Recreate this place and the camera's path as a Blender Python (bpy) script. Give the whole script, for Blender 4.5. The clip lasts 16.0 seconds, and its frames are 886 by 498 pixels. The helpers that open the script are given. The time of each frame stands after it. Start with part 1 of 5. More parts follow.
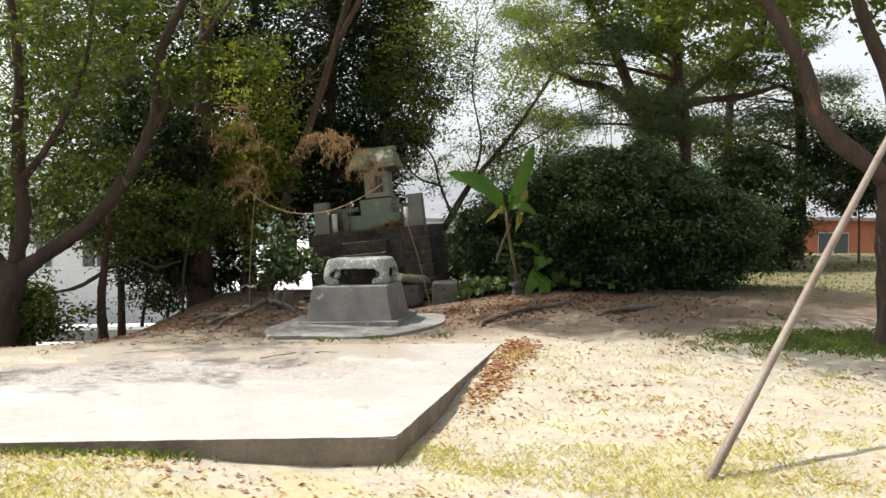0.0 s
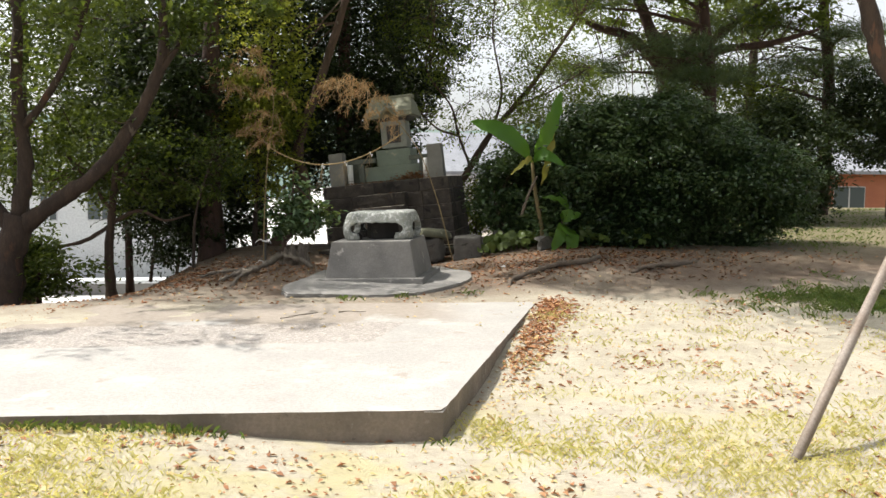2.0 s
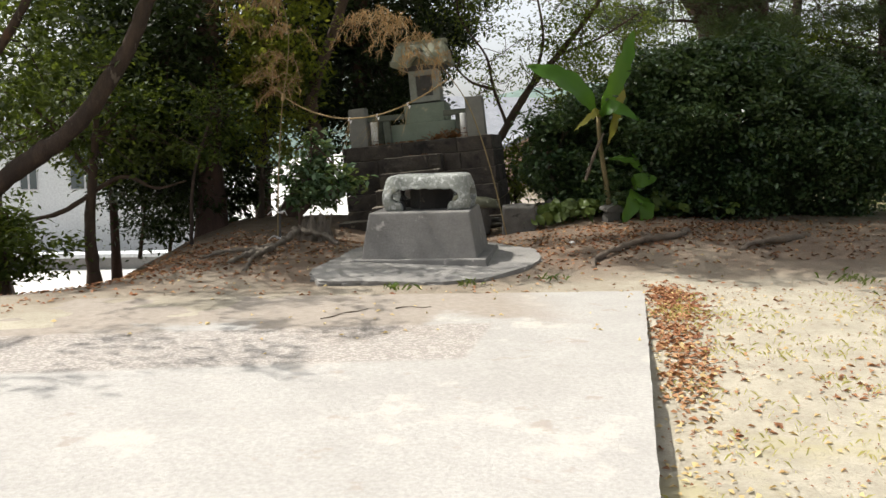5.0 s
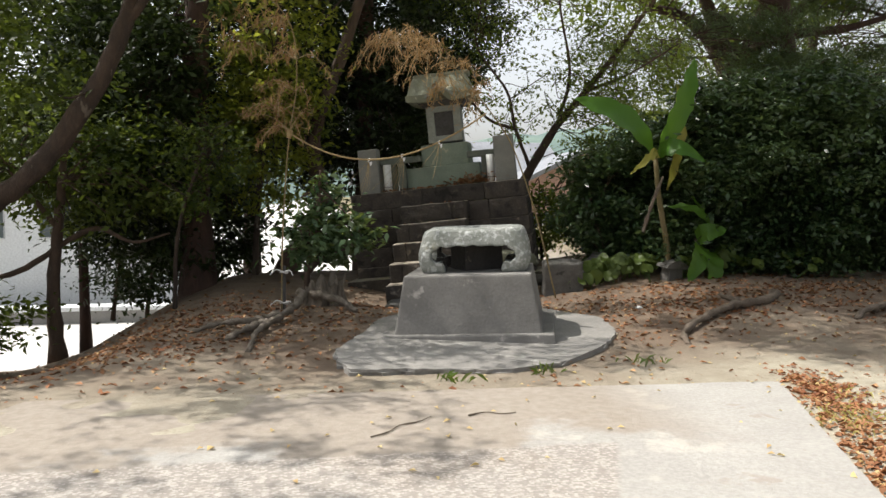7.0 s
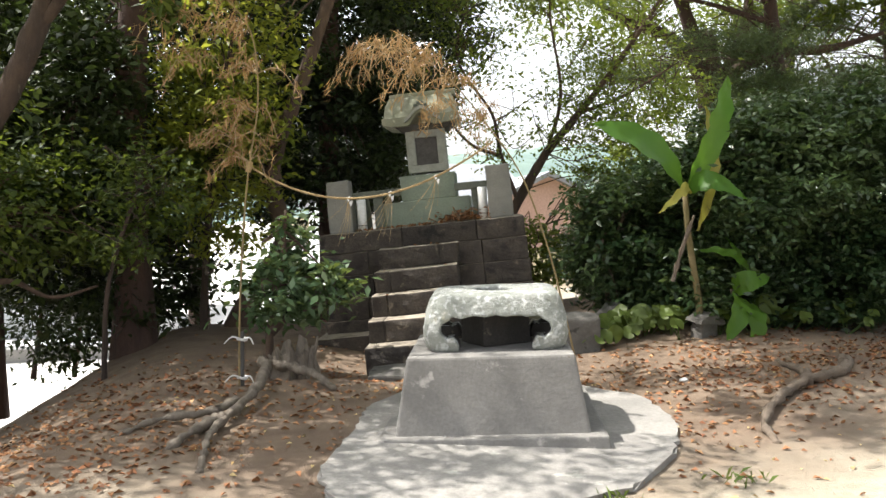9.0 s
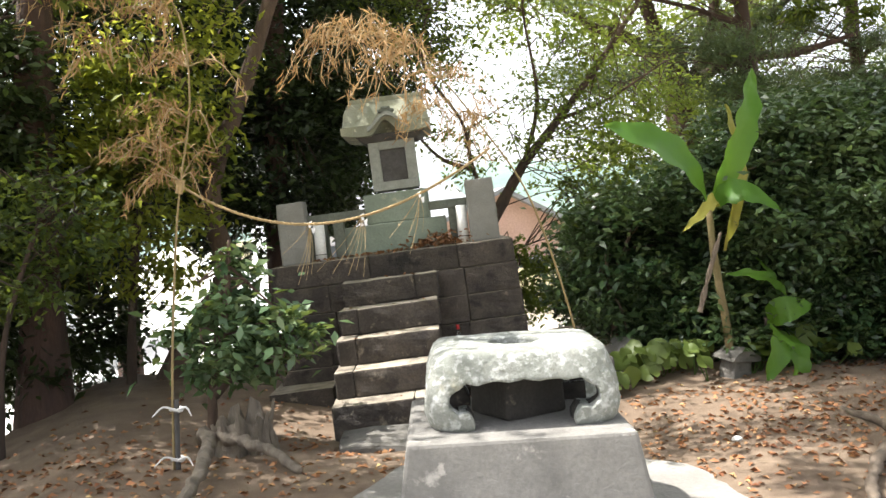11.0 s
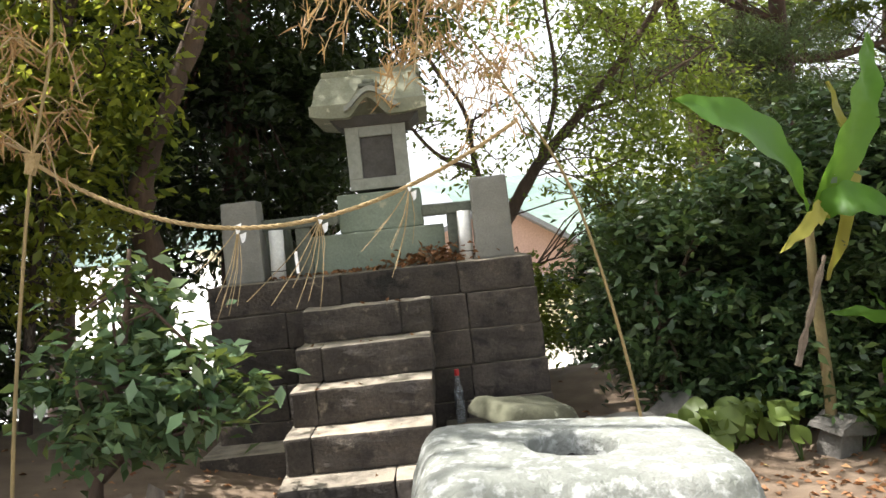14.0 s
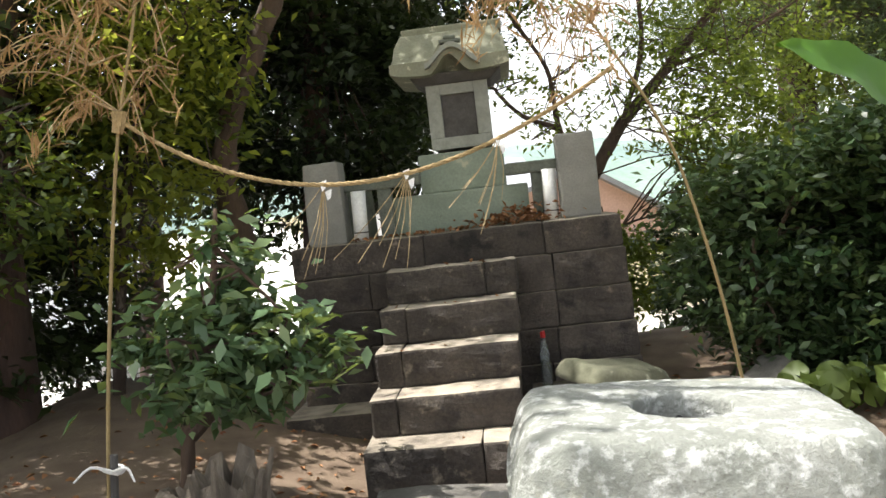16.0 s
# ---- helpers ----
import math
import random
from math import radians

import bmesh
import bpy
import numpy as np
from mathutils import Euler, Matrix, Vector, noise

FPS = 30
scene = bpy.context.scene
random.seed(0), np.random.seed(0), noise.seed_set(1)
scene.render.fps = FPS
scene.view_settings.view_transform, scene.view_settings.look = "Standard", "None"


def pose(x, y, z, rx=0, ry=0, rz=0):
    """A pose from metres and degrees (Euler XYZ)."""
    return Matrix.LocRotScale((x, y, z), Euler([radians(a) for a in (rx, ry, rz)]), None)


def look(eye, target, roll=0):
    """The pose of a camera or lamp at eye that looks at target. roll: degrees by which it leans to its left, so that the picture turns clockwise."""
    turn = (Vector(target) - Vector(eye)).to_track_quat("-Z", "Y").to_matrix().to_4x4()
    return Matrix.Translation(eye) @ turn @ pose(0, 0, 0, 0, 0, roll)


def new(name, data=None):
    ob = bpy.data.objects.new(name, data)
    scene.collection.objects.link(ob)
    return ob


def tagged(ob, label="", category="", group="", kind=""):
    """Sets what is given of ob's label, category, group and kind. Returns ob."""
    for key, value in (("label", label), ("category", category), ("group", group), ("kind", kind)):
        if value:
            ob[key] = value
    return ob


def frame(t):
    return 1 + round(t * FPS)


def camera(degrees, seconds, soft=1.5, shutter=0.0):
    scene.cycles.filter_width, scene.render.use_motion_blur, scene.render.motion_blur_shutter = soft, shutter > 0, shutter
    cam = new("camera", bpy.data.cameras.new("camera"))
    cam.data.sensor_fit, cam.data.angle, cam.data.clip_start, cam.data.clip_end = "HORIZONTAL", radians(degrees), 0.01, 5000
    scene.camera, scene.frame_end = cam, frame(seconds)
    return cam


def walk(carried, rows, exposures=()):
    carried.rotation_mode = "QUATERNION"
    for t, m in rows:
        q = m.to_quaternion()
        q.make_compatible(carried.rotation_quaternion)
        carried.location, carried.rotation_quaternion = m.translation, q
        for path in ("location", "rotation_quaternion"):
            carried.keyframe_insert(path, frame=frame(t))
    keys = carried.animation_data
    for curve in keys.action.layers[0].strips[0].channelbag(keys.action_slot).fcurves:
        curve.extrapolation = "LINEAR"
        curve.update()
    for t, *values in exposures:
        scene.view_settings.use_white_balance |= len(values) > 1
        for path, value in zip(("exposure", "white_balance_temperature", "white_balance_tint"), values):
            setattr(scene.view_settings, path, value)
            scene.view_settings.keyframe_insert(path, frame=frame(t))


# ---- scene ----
cam = camera(54.7, 16.0)
PATH = [
    (0, (-0.392, -0.732, 1.704), (-0.125, 1.249, 1.63), 0.4),
    (0.5, (-0.387, -0.71, 1.691), (-0.218, 1.281, 1.605), -0.0),
    (1, (-0.416, -0.637, 1.697), (-0.328, 1.358, 1.576), 0.7),
    (1.5, (-0.492, -0.406, 1.678), (-0.397, 1.585, 1.522), 0.2),
    (2, (-0.583, -0.092, 1.67), (-0.326, 1.883, 1.488), 0.5),
    (2.5, (-0.702, 0.283, 1.634), (-0.618, 2.261, 1.348), -0.4),
    (3, (-0.796, 0.655, 1.62), (-0.71, 2.638, 1.371), 0.3),
    (3.5, (-0.863, 1.024, 1.594), (-0.724, 2.998, 1.302), -0.6),
    (4, (-0.938, 1.408, 1.603), (-0.833, 3.394, 1.397), -0.7),
    (4.2, (-0.962, 1.527, 1.573), (-0.828, 3.507, 1.326), -0.6),
    (6.3, (-1.249, 3.271, 1.458), (-0.865, 5.218, 1.212), 1.7),
    (6.5, (-1.293, 3.448, 1.44), (-0.916, 5.399, 1.217), 1.8),
    (7, (-1.404, 3.859, 1.498), (-1.067, 5.824, 1.35), 0.3),
    (7.5, (-1.516, 4.248, 1.521), (-1.072, 6.196, 1.427), 1.4),
    (8, (-1.532, 4.67, 1.517), (-1.04, 6.601, 1.341), 1.1),
    (8.2, (-1.527, 4.845, 1.556), (-1.105, 6.796, 1.432), 0.5),
    (10.5, (-1.522, 6.587, 1.745), (-0.946, 8.5, 1.653), -1.1),
    (11, (-1.471, 6.923, 1.73), (-0.885, 8.834, 1.669), -1.4),
    (11.5, (-1.373, 7.294, 1.749), (-0.85, 9.224, 1.753), -1.9),
    (12, (-1.274, 7.645, 1.739), (-0.562, 9.513, 1.774), -1.8),
    (12.5, (-1.19, 7.953, 1.705), (-0.538, 9.843, 1.665), -1.7),
    (13, (-1.056, 8.305, 1.706), (-0.575, 10.245, 1.663), -0.2),
    (13.5, (-0.996, 8.573, 1.66), (-0.462, 10.498, 1.562), 0.8),
    (14, (-0.969, 8.696, 1.71), (-0.361, 10.601, 1.68), 0.0),
    (14.5, (-0.907, 8.76, 1.685), (-0.385, 10.691, 1.658), 0.9),
    (15, (-0.959, 8.779, 1.716), (-0.417, 10.704, 1.686), 1.0),
    (15.5, (-0.967, 8.828, 1.713), (-0.418, 10.751, 1.656), 0.3),
    (16, (-0.987, 8.824, 1.67), (-0.551, 10.773, 1.561), -0.6),
]
walk(cam, [(t, look(eye, aim, roll)) for t, eye, aim, roll in PATH],
     [(0, 0.31), (2.5, 0.31), (3.5, 0.18), (6.5, 0.15), (7.5, 0.25), (8, 0.5), (10.5, 1.46), (16, 1.26)])

# ---- light ----
world = bpy.data.worlds.new("sky_world")
scene.world = world
world.use_nodes = True
wn = world.node_tree
sky = wn.nodes.new("ShaderNodeTexSky")
sky.sky_type = "NISHITA"
sky.sun_disc = False
sun_way = Vector((0.46, -0.20, -0.86)).normalized()
sky.sun_elevation = math.asin(-sun_way.z)
sky.sun_rotation = math.atan2(-sun_way.x, -sun_way.y)
sky.air_density, sky.dust_density, sky.ozone_density = 1.0, 3.0, 0.6
haze = wn.nodes.new("ShaderNodeHueSaturation")
haze.inputs["Saturation"].default_value, haze.inputs["Value"].default_value = 0.25, 1.35
wn.links.new(sky.outputs[0], haze.inputs["Color"])
wn.links.new(haze.outputs[0], wn.nodes["Background"].inputs[0])
wn.nodes["Background"].inputs[1].default_value = 0.15
sun = new("sun", bpy.data.lights.new("sun", "SUN"))
sun.data.energy, sun.data.angle, sun.data.color = 5.2, radians(0.53), (1.0, 0.96, 0.90)
sun.rotation_euler = sun_way.to_track_quat("-Z", "Y").to_euler()


# ---- small tools ----
rng = np.random.default_rng(7)


def s01(a, b, v):
    u = min(1.0, max(0.0, (v - a) / (b - a)))
    return u * u * (3 - 2 * u)


def mesh_of(bm, name, smooth=False):
    me = bpy.data.meshes.new(name)
    bm.normal_update()
    bm.to_mesh(me)
    bm.free()
    if smooth:
        me.shade_smooth()
    return me


def part(name, bm, material, parent=None, label="", smooth=False):
    me = bm if isinstance(bm, bpy.types.Mesh) else mesh_of(bm, name, smooth)
    if not me.materials:
        me.materials.append(material)
    ob = new(name, me)
    if parent:
        ob.parent = parent
    if label:
        ob["label"] = label
    return ob


def thing(name, label, category, m=None, group="", kind=""):
    ob = new(name)
    ob.empty_display_size = 0.1
    if m is not None:
        ob.matrix_world = m
    return tagged(ob, label, category, group, kind)


def box(lo, hi, bevel=0.0, bm=None, seg=2):
    bm2 = bmesh.new()
    bmesh.ops.create_cube(bm2, size=1.0)
    lo, hi = Vector(lo), Vector(hi)
    for v in bm2.verts:
        v.co = Vector([(lo[i] + hi[i]) / 2 + v.co[i] * (hi[i] - lo[i]) for i in range(3)])
    if bevel:
        bmesh.ops.bevel(bm2, geom=bm2.edges[:], offset=bevel, segments=seg, affect="EDGES", profile=0.6)
    if bm is None:
        return bm2
    me = mesh_of(bm2, "tmp")
    bm.from_mesh(me)
    bpy.data.meshes.remove(me)
    return bm


def taper_box(w0, d0, w1, d1, z0, z1, bevel=0.0, shift=(0, 0), cuts=0):
    bm = bmesh.new()
    bmesh.ops.create_cube(bm, size=1.0)
    for v in bm.verts:
        top = v.co.z > 0
        w, d = (w1, d1) if top else (w0, d0)
        v.co = Vector((v.co.x * w + shift[0], v.co.y * d + shift[1], z1 if top else z0))
    if bevel:
        bmesh.ops.bevel(bm, geom=bm.edges[:], offset=bevel, segments=2, affect="EDGES", profile=0.6)
    if cuts:
        bmesh.ops.subdivide_edges(bm, edges=[e for e in bm.edges if e.calc_length() > 0.08], cuts=cuts, use_grid_fill=True)
    return bm


def roughen(bm, amount, scale, seed=0.0):
    bm.normal_update()
    for v in bm.verts:
        p = v.co * scale + Vector((seed, seed * 1.7, seed * 0.3))
        v.co += v.normal * amount * noise.noise(p) + 0.4 * amount * noise.noise_vector(p * 2.3)
    return bm


def curve_points(pts, steps):
    """A smooth line through the points (Catmull-Rom)."""
    p = [Vector(q) for q in pts]
    p = [2 * p[0] - p[1]] + p + [2 * p[-1] - p[-2]]
    out = []
    for i in range(1, len(p) - 2):
        for k in range(steps):
            t = k / steps
            a, b, c, d = p[i - 1], p[i], p[i + 1], p[i + 2]
            out.append(0.5 * (2 * b + (c - a) * t + (2 * a - 5 * b + 4 * c - d) * t * t + (3 * b - a - 3 * c + d) * t ** 3))
    return out + [p[-2]]


def tube(pts, r0, r1, sides=8, steps=4, wobble=0.0, bm=None, flare=0.0, seed=0.0):
    bm = bm or bmesh.new()
    line = curve_points(pts, steps) if steps > 1 else [Vector(q) for q in pts]
    n, rings = len(line), []
    ref = Vector((0.31, 0.95, 0.05))
    for i, q in enumerate(line):
        way = (line[min(i + 1, n - 1)] - line[max(i - 1, 0)]).normalized()
        if abs(way.dot(ref)) > 0.95:
            ref = Vector((0.95, -0.3, 0.1))
        u = way.cross(ref).normalized()
        v = way.cross(u)
        f = i / (n - 1)
        r = r0 + (r1 - r0) * f + flare * max(0, 1 - f * 5) ** 2
        ring = []
        for k in range(sides):
            a = 2 * math.pi * k / sides
            d = u * math.cos(a) + v * math.sin(a)
            w = 1 + wobble * noise.noise((q + d * r) * (1.5 / max(r, 0.03)) * 0.3 + Vector((seed, 0, 0)))
            ring.append(bm.verts.new(q + d * r * w))
        rings.append(ring)
    for a, b in zip(rings, rings[1:]):
        for k in range(sides):
            bm.faces.new((a[k], a[(k + 1) % sides], b[(k + 1) % sides], b[k]))
    bm.faces.new(list(reversed(rings[0])))
    bm.faces.new(rings[-1])
    return bm


def fast_mesh(name, verts, faces_n, per, material):
    """A mesh of faces_n separate faces with per corners each, corner by corner in verts."""
    me = bpy.data.meshes.new(name)
    count = faces_n * per
    me.vertices.add(count)
    me.vertices.foreach_set("co", np.asarray(verts, np.float32).ravel())
    me.loops.add(count)
    me.loops.foreach_set("vertex_index", np.arange(count, dtype=np.int32))
    me.polygons.add(faces_n)
    me.polygons.foreach_set("loop_start", np.arange(0, count, per, dtype=np.int32))
    me.update(calc_edges=True)
    me.materials.append(material)
    return me


def unit(a):
    return a / np.maximum(np.linalg.norm(a, axis=-1, keepdims=True), 1e-6)


def leaves(name, pos, size, material, aspect=0.45, flat=0.6, droop=0.3, fold=0.12, outward=None):
    """Many single leaves, each a folded lozenge of its own."""
    n = len(pos)
    size = size * rng.uniform(0.6, 1.25, (n, 1))
    way = rng.normal(0, 1, (n, 3))
    way[:, 2] = way[:, 2] * (1 - flat) - droop
    if outward is not None:
        way += outward * 0.9
    way = unit(way)
    up = unit(np.array([[0, 0, 1.0]]) + rng.normal(0, 1.0 - 0.7 * flat, (n, 3)))
    side = unit(np.cross(way, up))
    top = np.cross(side, way)
    w = size * aspect * 0.5
    base = pos - way * size * 0.5
    tip = pos + way * size * 0.5 - top * size * 0.1
    mid = pos + top * size * fold * 0.5 - way * size * 0.05
    v = np.stack([base, mid + side * w, tip, mid - side * w], 1)
    return fast_mesh(name, v, n, 4, material)


def clumps(centre, radii, count, spread, per, shell=0.55, low=-1.0):
    """Leaf places in clumps over an uneven, gappy ellipsoid."""
    d = unit(rng.normal(0, 1, (count * 3, 3)))
    d = d[d[:, 2] > low][:count]
    r = shell + (1 - shell) * rng.random((len(d), 1)) ** 0.6
    wob = 1 + 0.22 * np.sin(d[:, :1] * 5.1 + centre[0]) * np.cos(d[:, 1:2] * 4.3 + d[:, 2:] * 3 + centre[1])
    c = np.array(centre) + d * r * wob * np.array(radii)
    per_c = np.maximum(4, rng.poisson(per, len(c)))
    idx = np.repeat(np.arange(len(c)), per_c)
    squash = np.array([1.0, 1.0, 0.55])
    spreads = spread * rng.uniform(0.6, 1.4, (len(c), 1))
    p = c[idx] + rng.normal(0, 1, (len(idx), 3)) * squash * spreads[idx]
    return p, c, unit(p - np.array(centre))


# ---- materials ----
def nodes_of(name):
    m = bpy.data.materials.new(name)
    m.use_nodes = True
    t = m.node_tree
    return m, t, t.nodes["Principled BSDF"]


def node(t, kind, **values):
    n = t.nodes.new(kind)
    for k, v in values.items():
        n.inputs[k.replace("_", " ")].default_value = v
    return n


def mix(t, fac, a, b, blend="MIX"):
    n = t.nodes.new("ShaderNodeMix")
    n.data_type, n.blend_type = "RGBA", blend
    for sock, v in ((n.inputs[0], fac), (n.inputs[6], a), (n.inputs[7], b)):
        if isinstance(v, (int, float)):
            sock.default_value = v
        elif isinstance(v, (tuple, list)):
            sock.default_value = (*v[:3], 1)
        else:
            t.links.new(v, sock)
    return n.outputs[2]


def ramp(t, fac, lo, hi, a=0.0, b=1.0):
    n = t.nodes.new("ShaderNodeMapRange")
    n.interpolation_type = "SMOOTHSTEP"
    n.inputs[1].default_value, n.inputs[2].default_value = lo, hi
    n.inputs[3].default_value, n.inputs[4].default_value = a, b
    t.links.new(fac, n.inputs[0])
    return n.outputs[0]


def noise_out(t, co, scale, detail=6.0, rough=0.6):
    n = node(t, "ShaderNodeTexNoise", Scale=scale, Detail=detail, Roughness=rough)
    t.links.new(co, n.inputs["Vector"])
    return n.outputs["Fac"]


def surface(name, c1, c2, scale=6.0, fine=60.0, rough=0.85, bump=0.3, spots=(), stain=None, stretch=None, metallic=0.0, vary=0.0, bump_scale=None, sunlit_dust=None, soft=0.07):
    """Two-scale mottled surface. spots: rows of colour, scale, threshold."""
    m, t, bsdf = nodes_of(name)
    co = t.nodes.new("ShaderNodeTexCoord").outputs["Object"]
    if stretch:
        mp = t.nodes.new("ShaderNodeMapping")
        mp.inputs["Scale"].default_value = stretch
        t.links.new(co, mp.inputs[0])
        co = mp.outputs[0]
    big = noise_out(t, co, scale)
    small = noise_out(t, co, fine, 4.0, 0.7)
    col = mix(t, ramp(t, big, 0.32, 0.68), c1, c2)
    col = mix(t, ramp(t, small, 0.25, 0.75, 0.0, 0.55), col, tuple(0.55 * v for v in c1))
    for colour, sc, th in spots:
        vor = node(t, "ShaderNodeTexNoise", Scale=sc, Detail=7.0, Roughness=0.62)
        t.links.new(co, vor.inputs["Vector"])
        col = mix(t, ramp(t, vor.outputs["Fac"], th, th + soft), col, colour)
    # Settled dust plus painted sunlight: upward faces are mixed paler.
    if sunlit_dust:
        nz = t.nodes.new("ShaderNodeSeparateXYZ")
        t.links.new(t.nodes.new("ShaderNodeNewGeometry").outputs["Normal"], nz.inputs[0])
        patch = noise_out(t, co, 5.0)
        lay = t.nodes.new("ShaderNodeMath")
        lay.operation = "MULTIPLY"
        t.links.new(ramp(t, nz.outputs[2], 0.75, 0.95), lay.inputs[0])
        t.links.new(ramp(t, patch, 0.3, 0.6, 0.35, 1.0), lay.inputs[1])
        col = mix(t, lay.outputs[0], col, sunlit_dust)
    if vary:
        info = t.nodes.new("ShaderNodeObjectInfo")
        hsv = t.nodes.new("ShaderNodeHueSaturation")
        t.links.new(ramp(t, info.outputs["Random"], 0.0, 1.0, 1 - vary, 1 + vary), hsv.inputs["Value"])
        t.links.new(col, hsv.inputs["Color"])
        col = hsv.outputs[0]
    t.links.new(col, bsdf.inputs["Base Color"])
    t.links.new(ramp(t, small, 0.2, 0.8, rough - 0.08, min(1.0, rough + 0.1)), bsdf.inputs["Roughness"])
    bsdf.inputs["Metallic"].default_value = metallic
    bp = node(t, "ShaderNodeBump", Strength=bump, Distance=0.02)
    t.links.new(noise_out(t, co, bump_scale or fine * 0.5, 8.0, 0.7), bp.inputs["Height"])
    t.links.new(bp.outputs[0], bsdf.inputs["Normal"])
    return m


def foliage(name, dark, mid, light, gloss=0.45, through_light=0.35, tint=(0.30, 0.36, 0.04)):
    m, t, bsdf = nodes_of(name)
    bsdf.inputs["Specular IOR Level"].default_value = 0.35
    geo = t.nodes.new("ShaderNodeNewGeometry").outputs["Random Per Island"]
    co = t.nodes.new("ShaderNodeTexCoord").outputs["Object"]
    patch = noise_out(t, co, 0.9, 3.0)
    col = mix(t, ramp(t, geo, 0.0, 0.6), dark, mid)
    col = mix(t, ramp(t, geo, 0.72, 1.0, 0.0, 0.9), col, light)
    col = mix(t, ramp(t, patch, 0.35, 0.7, 0.0, 0.45), col, light)
    t.links.new(col, bsdf.inputs["Base Color"])
    bsdf.inputs["Roughness"].default_value = gloss
    tr = t.nodes.new("ShaderNodeBsdfTranslucent")
    t.links.new(mix(t, 0.6, col, tint), tr.inputs[0])
    mx = t.nodes.new("ShaderNodeMixShader")
    mx.inputs[0].default_value = through_light
    t.links.new(bsdf.outputs[0], mx.inputs[1])
    t.links.new(tr.outputs[0], mx.inputs[2])
    t.links.new(mx.outputs[0], t.nodes["Material Output"].inputs[0])
    return m


M_SLAB = surface("slab_concrete", (0.43, 0.41, 0.375), (0.365, 0.345, 0.315), 1.6, 45, 0.9, 0.5, spots=[((0.31, 0.275, 0.235), 3.5, 0.61), ((0.44, 0.405, 0.36), 2.2, 0.58), ((0.28, 0.25, 0.215), 26, 0.66)])
M_SIDE = surface("brown_slab_edge", (0.27, 0.22, 0.17), (0.17, 0.14, 0.108), 3.5, 45, 0.95, 1.0, soft=0.12, spots=[((0.30, 0.26, 0.21), 9, 0.6), ((0.08, 0.065, 0.05), 12, 0.62)])
M_PAD = surface("mortar_pad", (0.29, 0.275, 0.25), (0.20, 0.19, 0.175), 2.5, 40, 0.95, 0.5, spots=[((0.38, 0.37, 0.33), 3, 0.6)])
M_PED = surface("pedestal_concrete", (0.215, 0.205, 0.188), (0.155, 0.147, 0.135), 3.0, 50, 0.9, 0.35, spots=[((0.14, 0.12, 0.10), 14, 0.66), ((0.34, 0.32, 0.29), 4, 0.62)])
M_URN = surface("lichen_stone", (0.32, 0.33, 0.30), (0.215, 0.23, 0.20), 5, 90, 0.92, 1.0, soft=0.16, spots=[((0.46, 0.47, 0.45), 22, 0.50), ((0.62, 0.63, 0.61), 12, 0.56), ((0.34, 0.32, 0.23), 4, 0.60), ((0.14, 0.14, 0.125), 38, 0.60)])
# Block and step tops are coloured paler for dust and sunlight together.
M_BLOCK = surface("dark_tuff", (0.042, 0.034, 0.029), (0.088, 0.072, 0.058), 4, 55, 0.95, 1.0, soft=0.12, spots=[((0.15, 0.12, 0.09), 9, 0.60), ((0.02, 0.017, 0.015), 5, 0.54), ((0.33, 0.31, 0.28), 55, 0.68)], vary=0.3, sunlit_dust=(0.20, 0.17, 0.13))
M_STEP = surface("step_stone", (0.044, 0.036, 0.030), (0.088, 0.072, 0.058), 5, 55, 0.95, 1.0, soft=0.12, spots=[((0.19, 0.16, 0.12), 8, 0.58), ((0.028, 0.023, 0.02), 6, 0.56), ((0.36, 0.34, 0.31), 55, 0.68)], vary=0.2, sunlit_dust=(0.32, 0.275, 0.215))
M_POST = surface("grey_granite", (0.25, 0.245, 0.22), (0.19, 0.185, 0.165), 5, 90, 0.92, 0.4, spots=[((0.13, 0.125, 0.105), 6, 0.62)])
M_GREEN = surface("green_tuff", (0.24, 0.28, 0.22), (0.19, 0.225, 0.175), 4, 60, 0.92, 0.3, spots=[((0.33, 0.33, 0.24), 5, 0.63), ((0.12, 0.13, 0.10), 7, 0.66)])
M_ROOF = surface("weathered_roof_stone", (0.25, 0.25, 0.18), (0.185, 0.19, 0.135), 4, 60, 0.92, 0.4, spots=[((0.42, 0.40, 0.30), 6, 0.60), ((0.15, 0.14, 0.10), 8, 0.64)])
M_BODY = surface("pale_tuff", (0.30, 0.31, 0.27), (0.23, 0.23, 0.20), 6, 60, 0.92, 0.3, spots=[((0.14, 0.13, 0.11), 6, 0.63)])
M_RAIL = surface("mossy_rail_stone", (0.10, 0.11, 0.09), (0.15, 0.16, 0.13), 7, 60, 0.95, 0.5)
M_NICHE = surface("niche_stone", (0.085, 0.08, 0.075), (0.06, 0.055, 0.05), 9, 60, 0.95, 0.3)
# Near-black stone: the shade inside the censer, put into the colour.
M_INNER_SHADE = surface("inner_shade_stone", (0.032, 0.028, 0.024), (0.018, 0.016, 0.014), 7, 60, 0.95, 0.4, spots=[((0.075, 0.062, 0.048), 9, 0.62)])
M_TUBE = surface("white_plastic", (0.72, 0.72, 0.70), (0.62, 0.62, 0.60), 8, 80, 0.45, 0.05)
M_ROCK = surface("mossy_rock", (0.125, 0.125, 0.08), (0.075, 0.075, 0.048), 6, 50, 0.95, 0.6, spots=[((0.27, 0.27, 0.20), 5, 0.6)])
M_ROCK2 = surface("grey_rock", (0.14, 0.13, 0.115), (0.09, 0.085, 0.075), 5, 45, 0.95, 0.8, spots=[((0.21, 0.195, 0.165), 4, 0.62), ((0.05, 0.046, 0.04), 7, 0.6)])
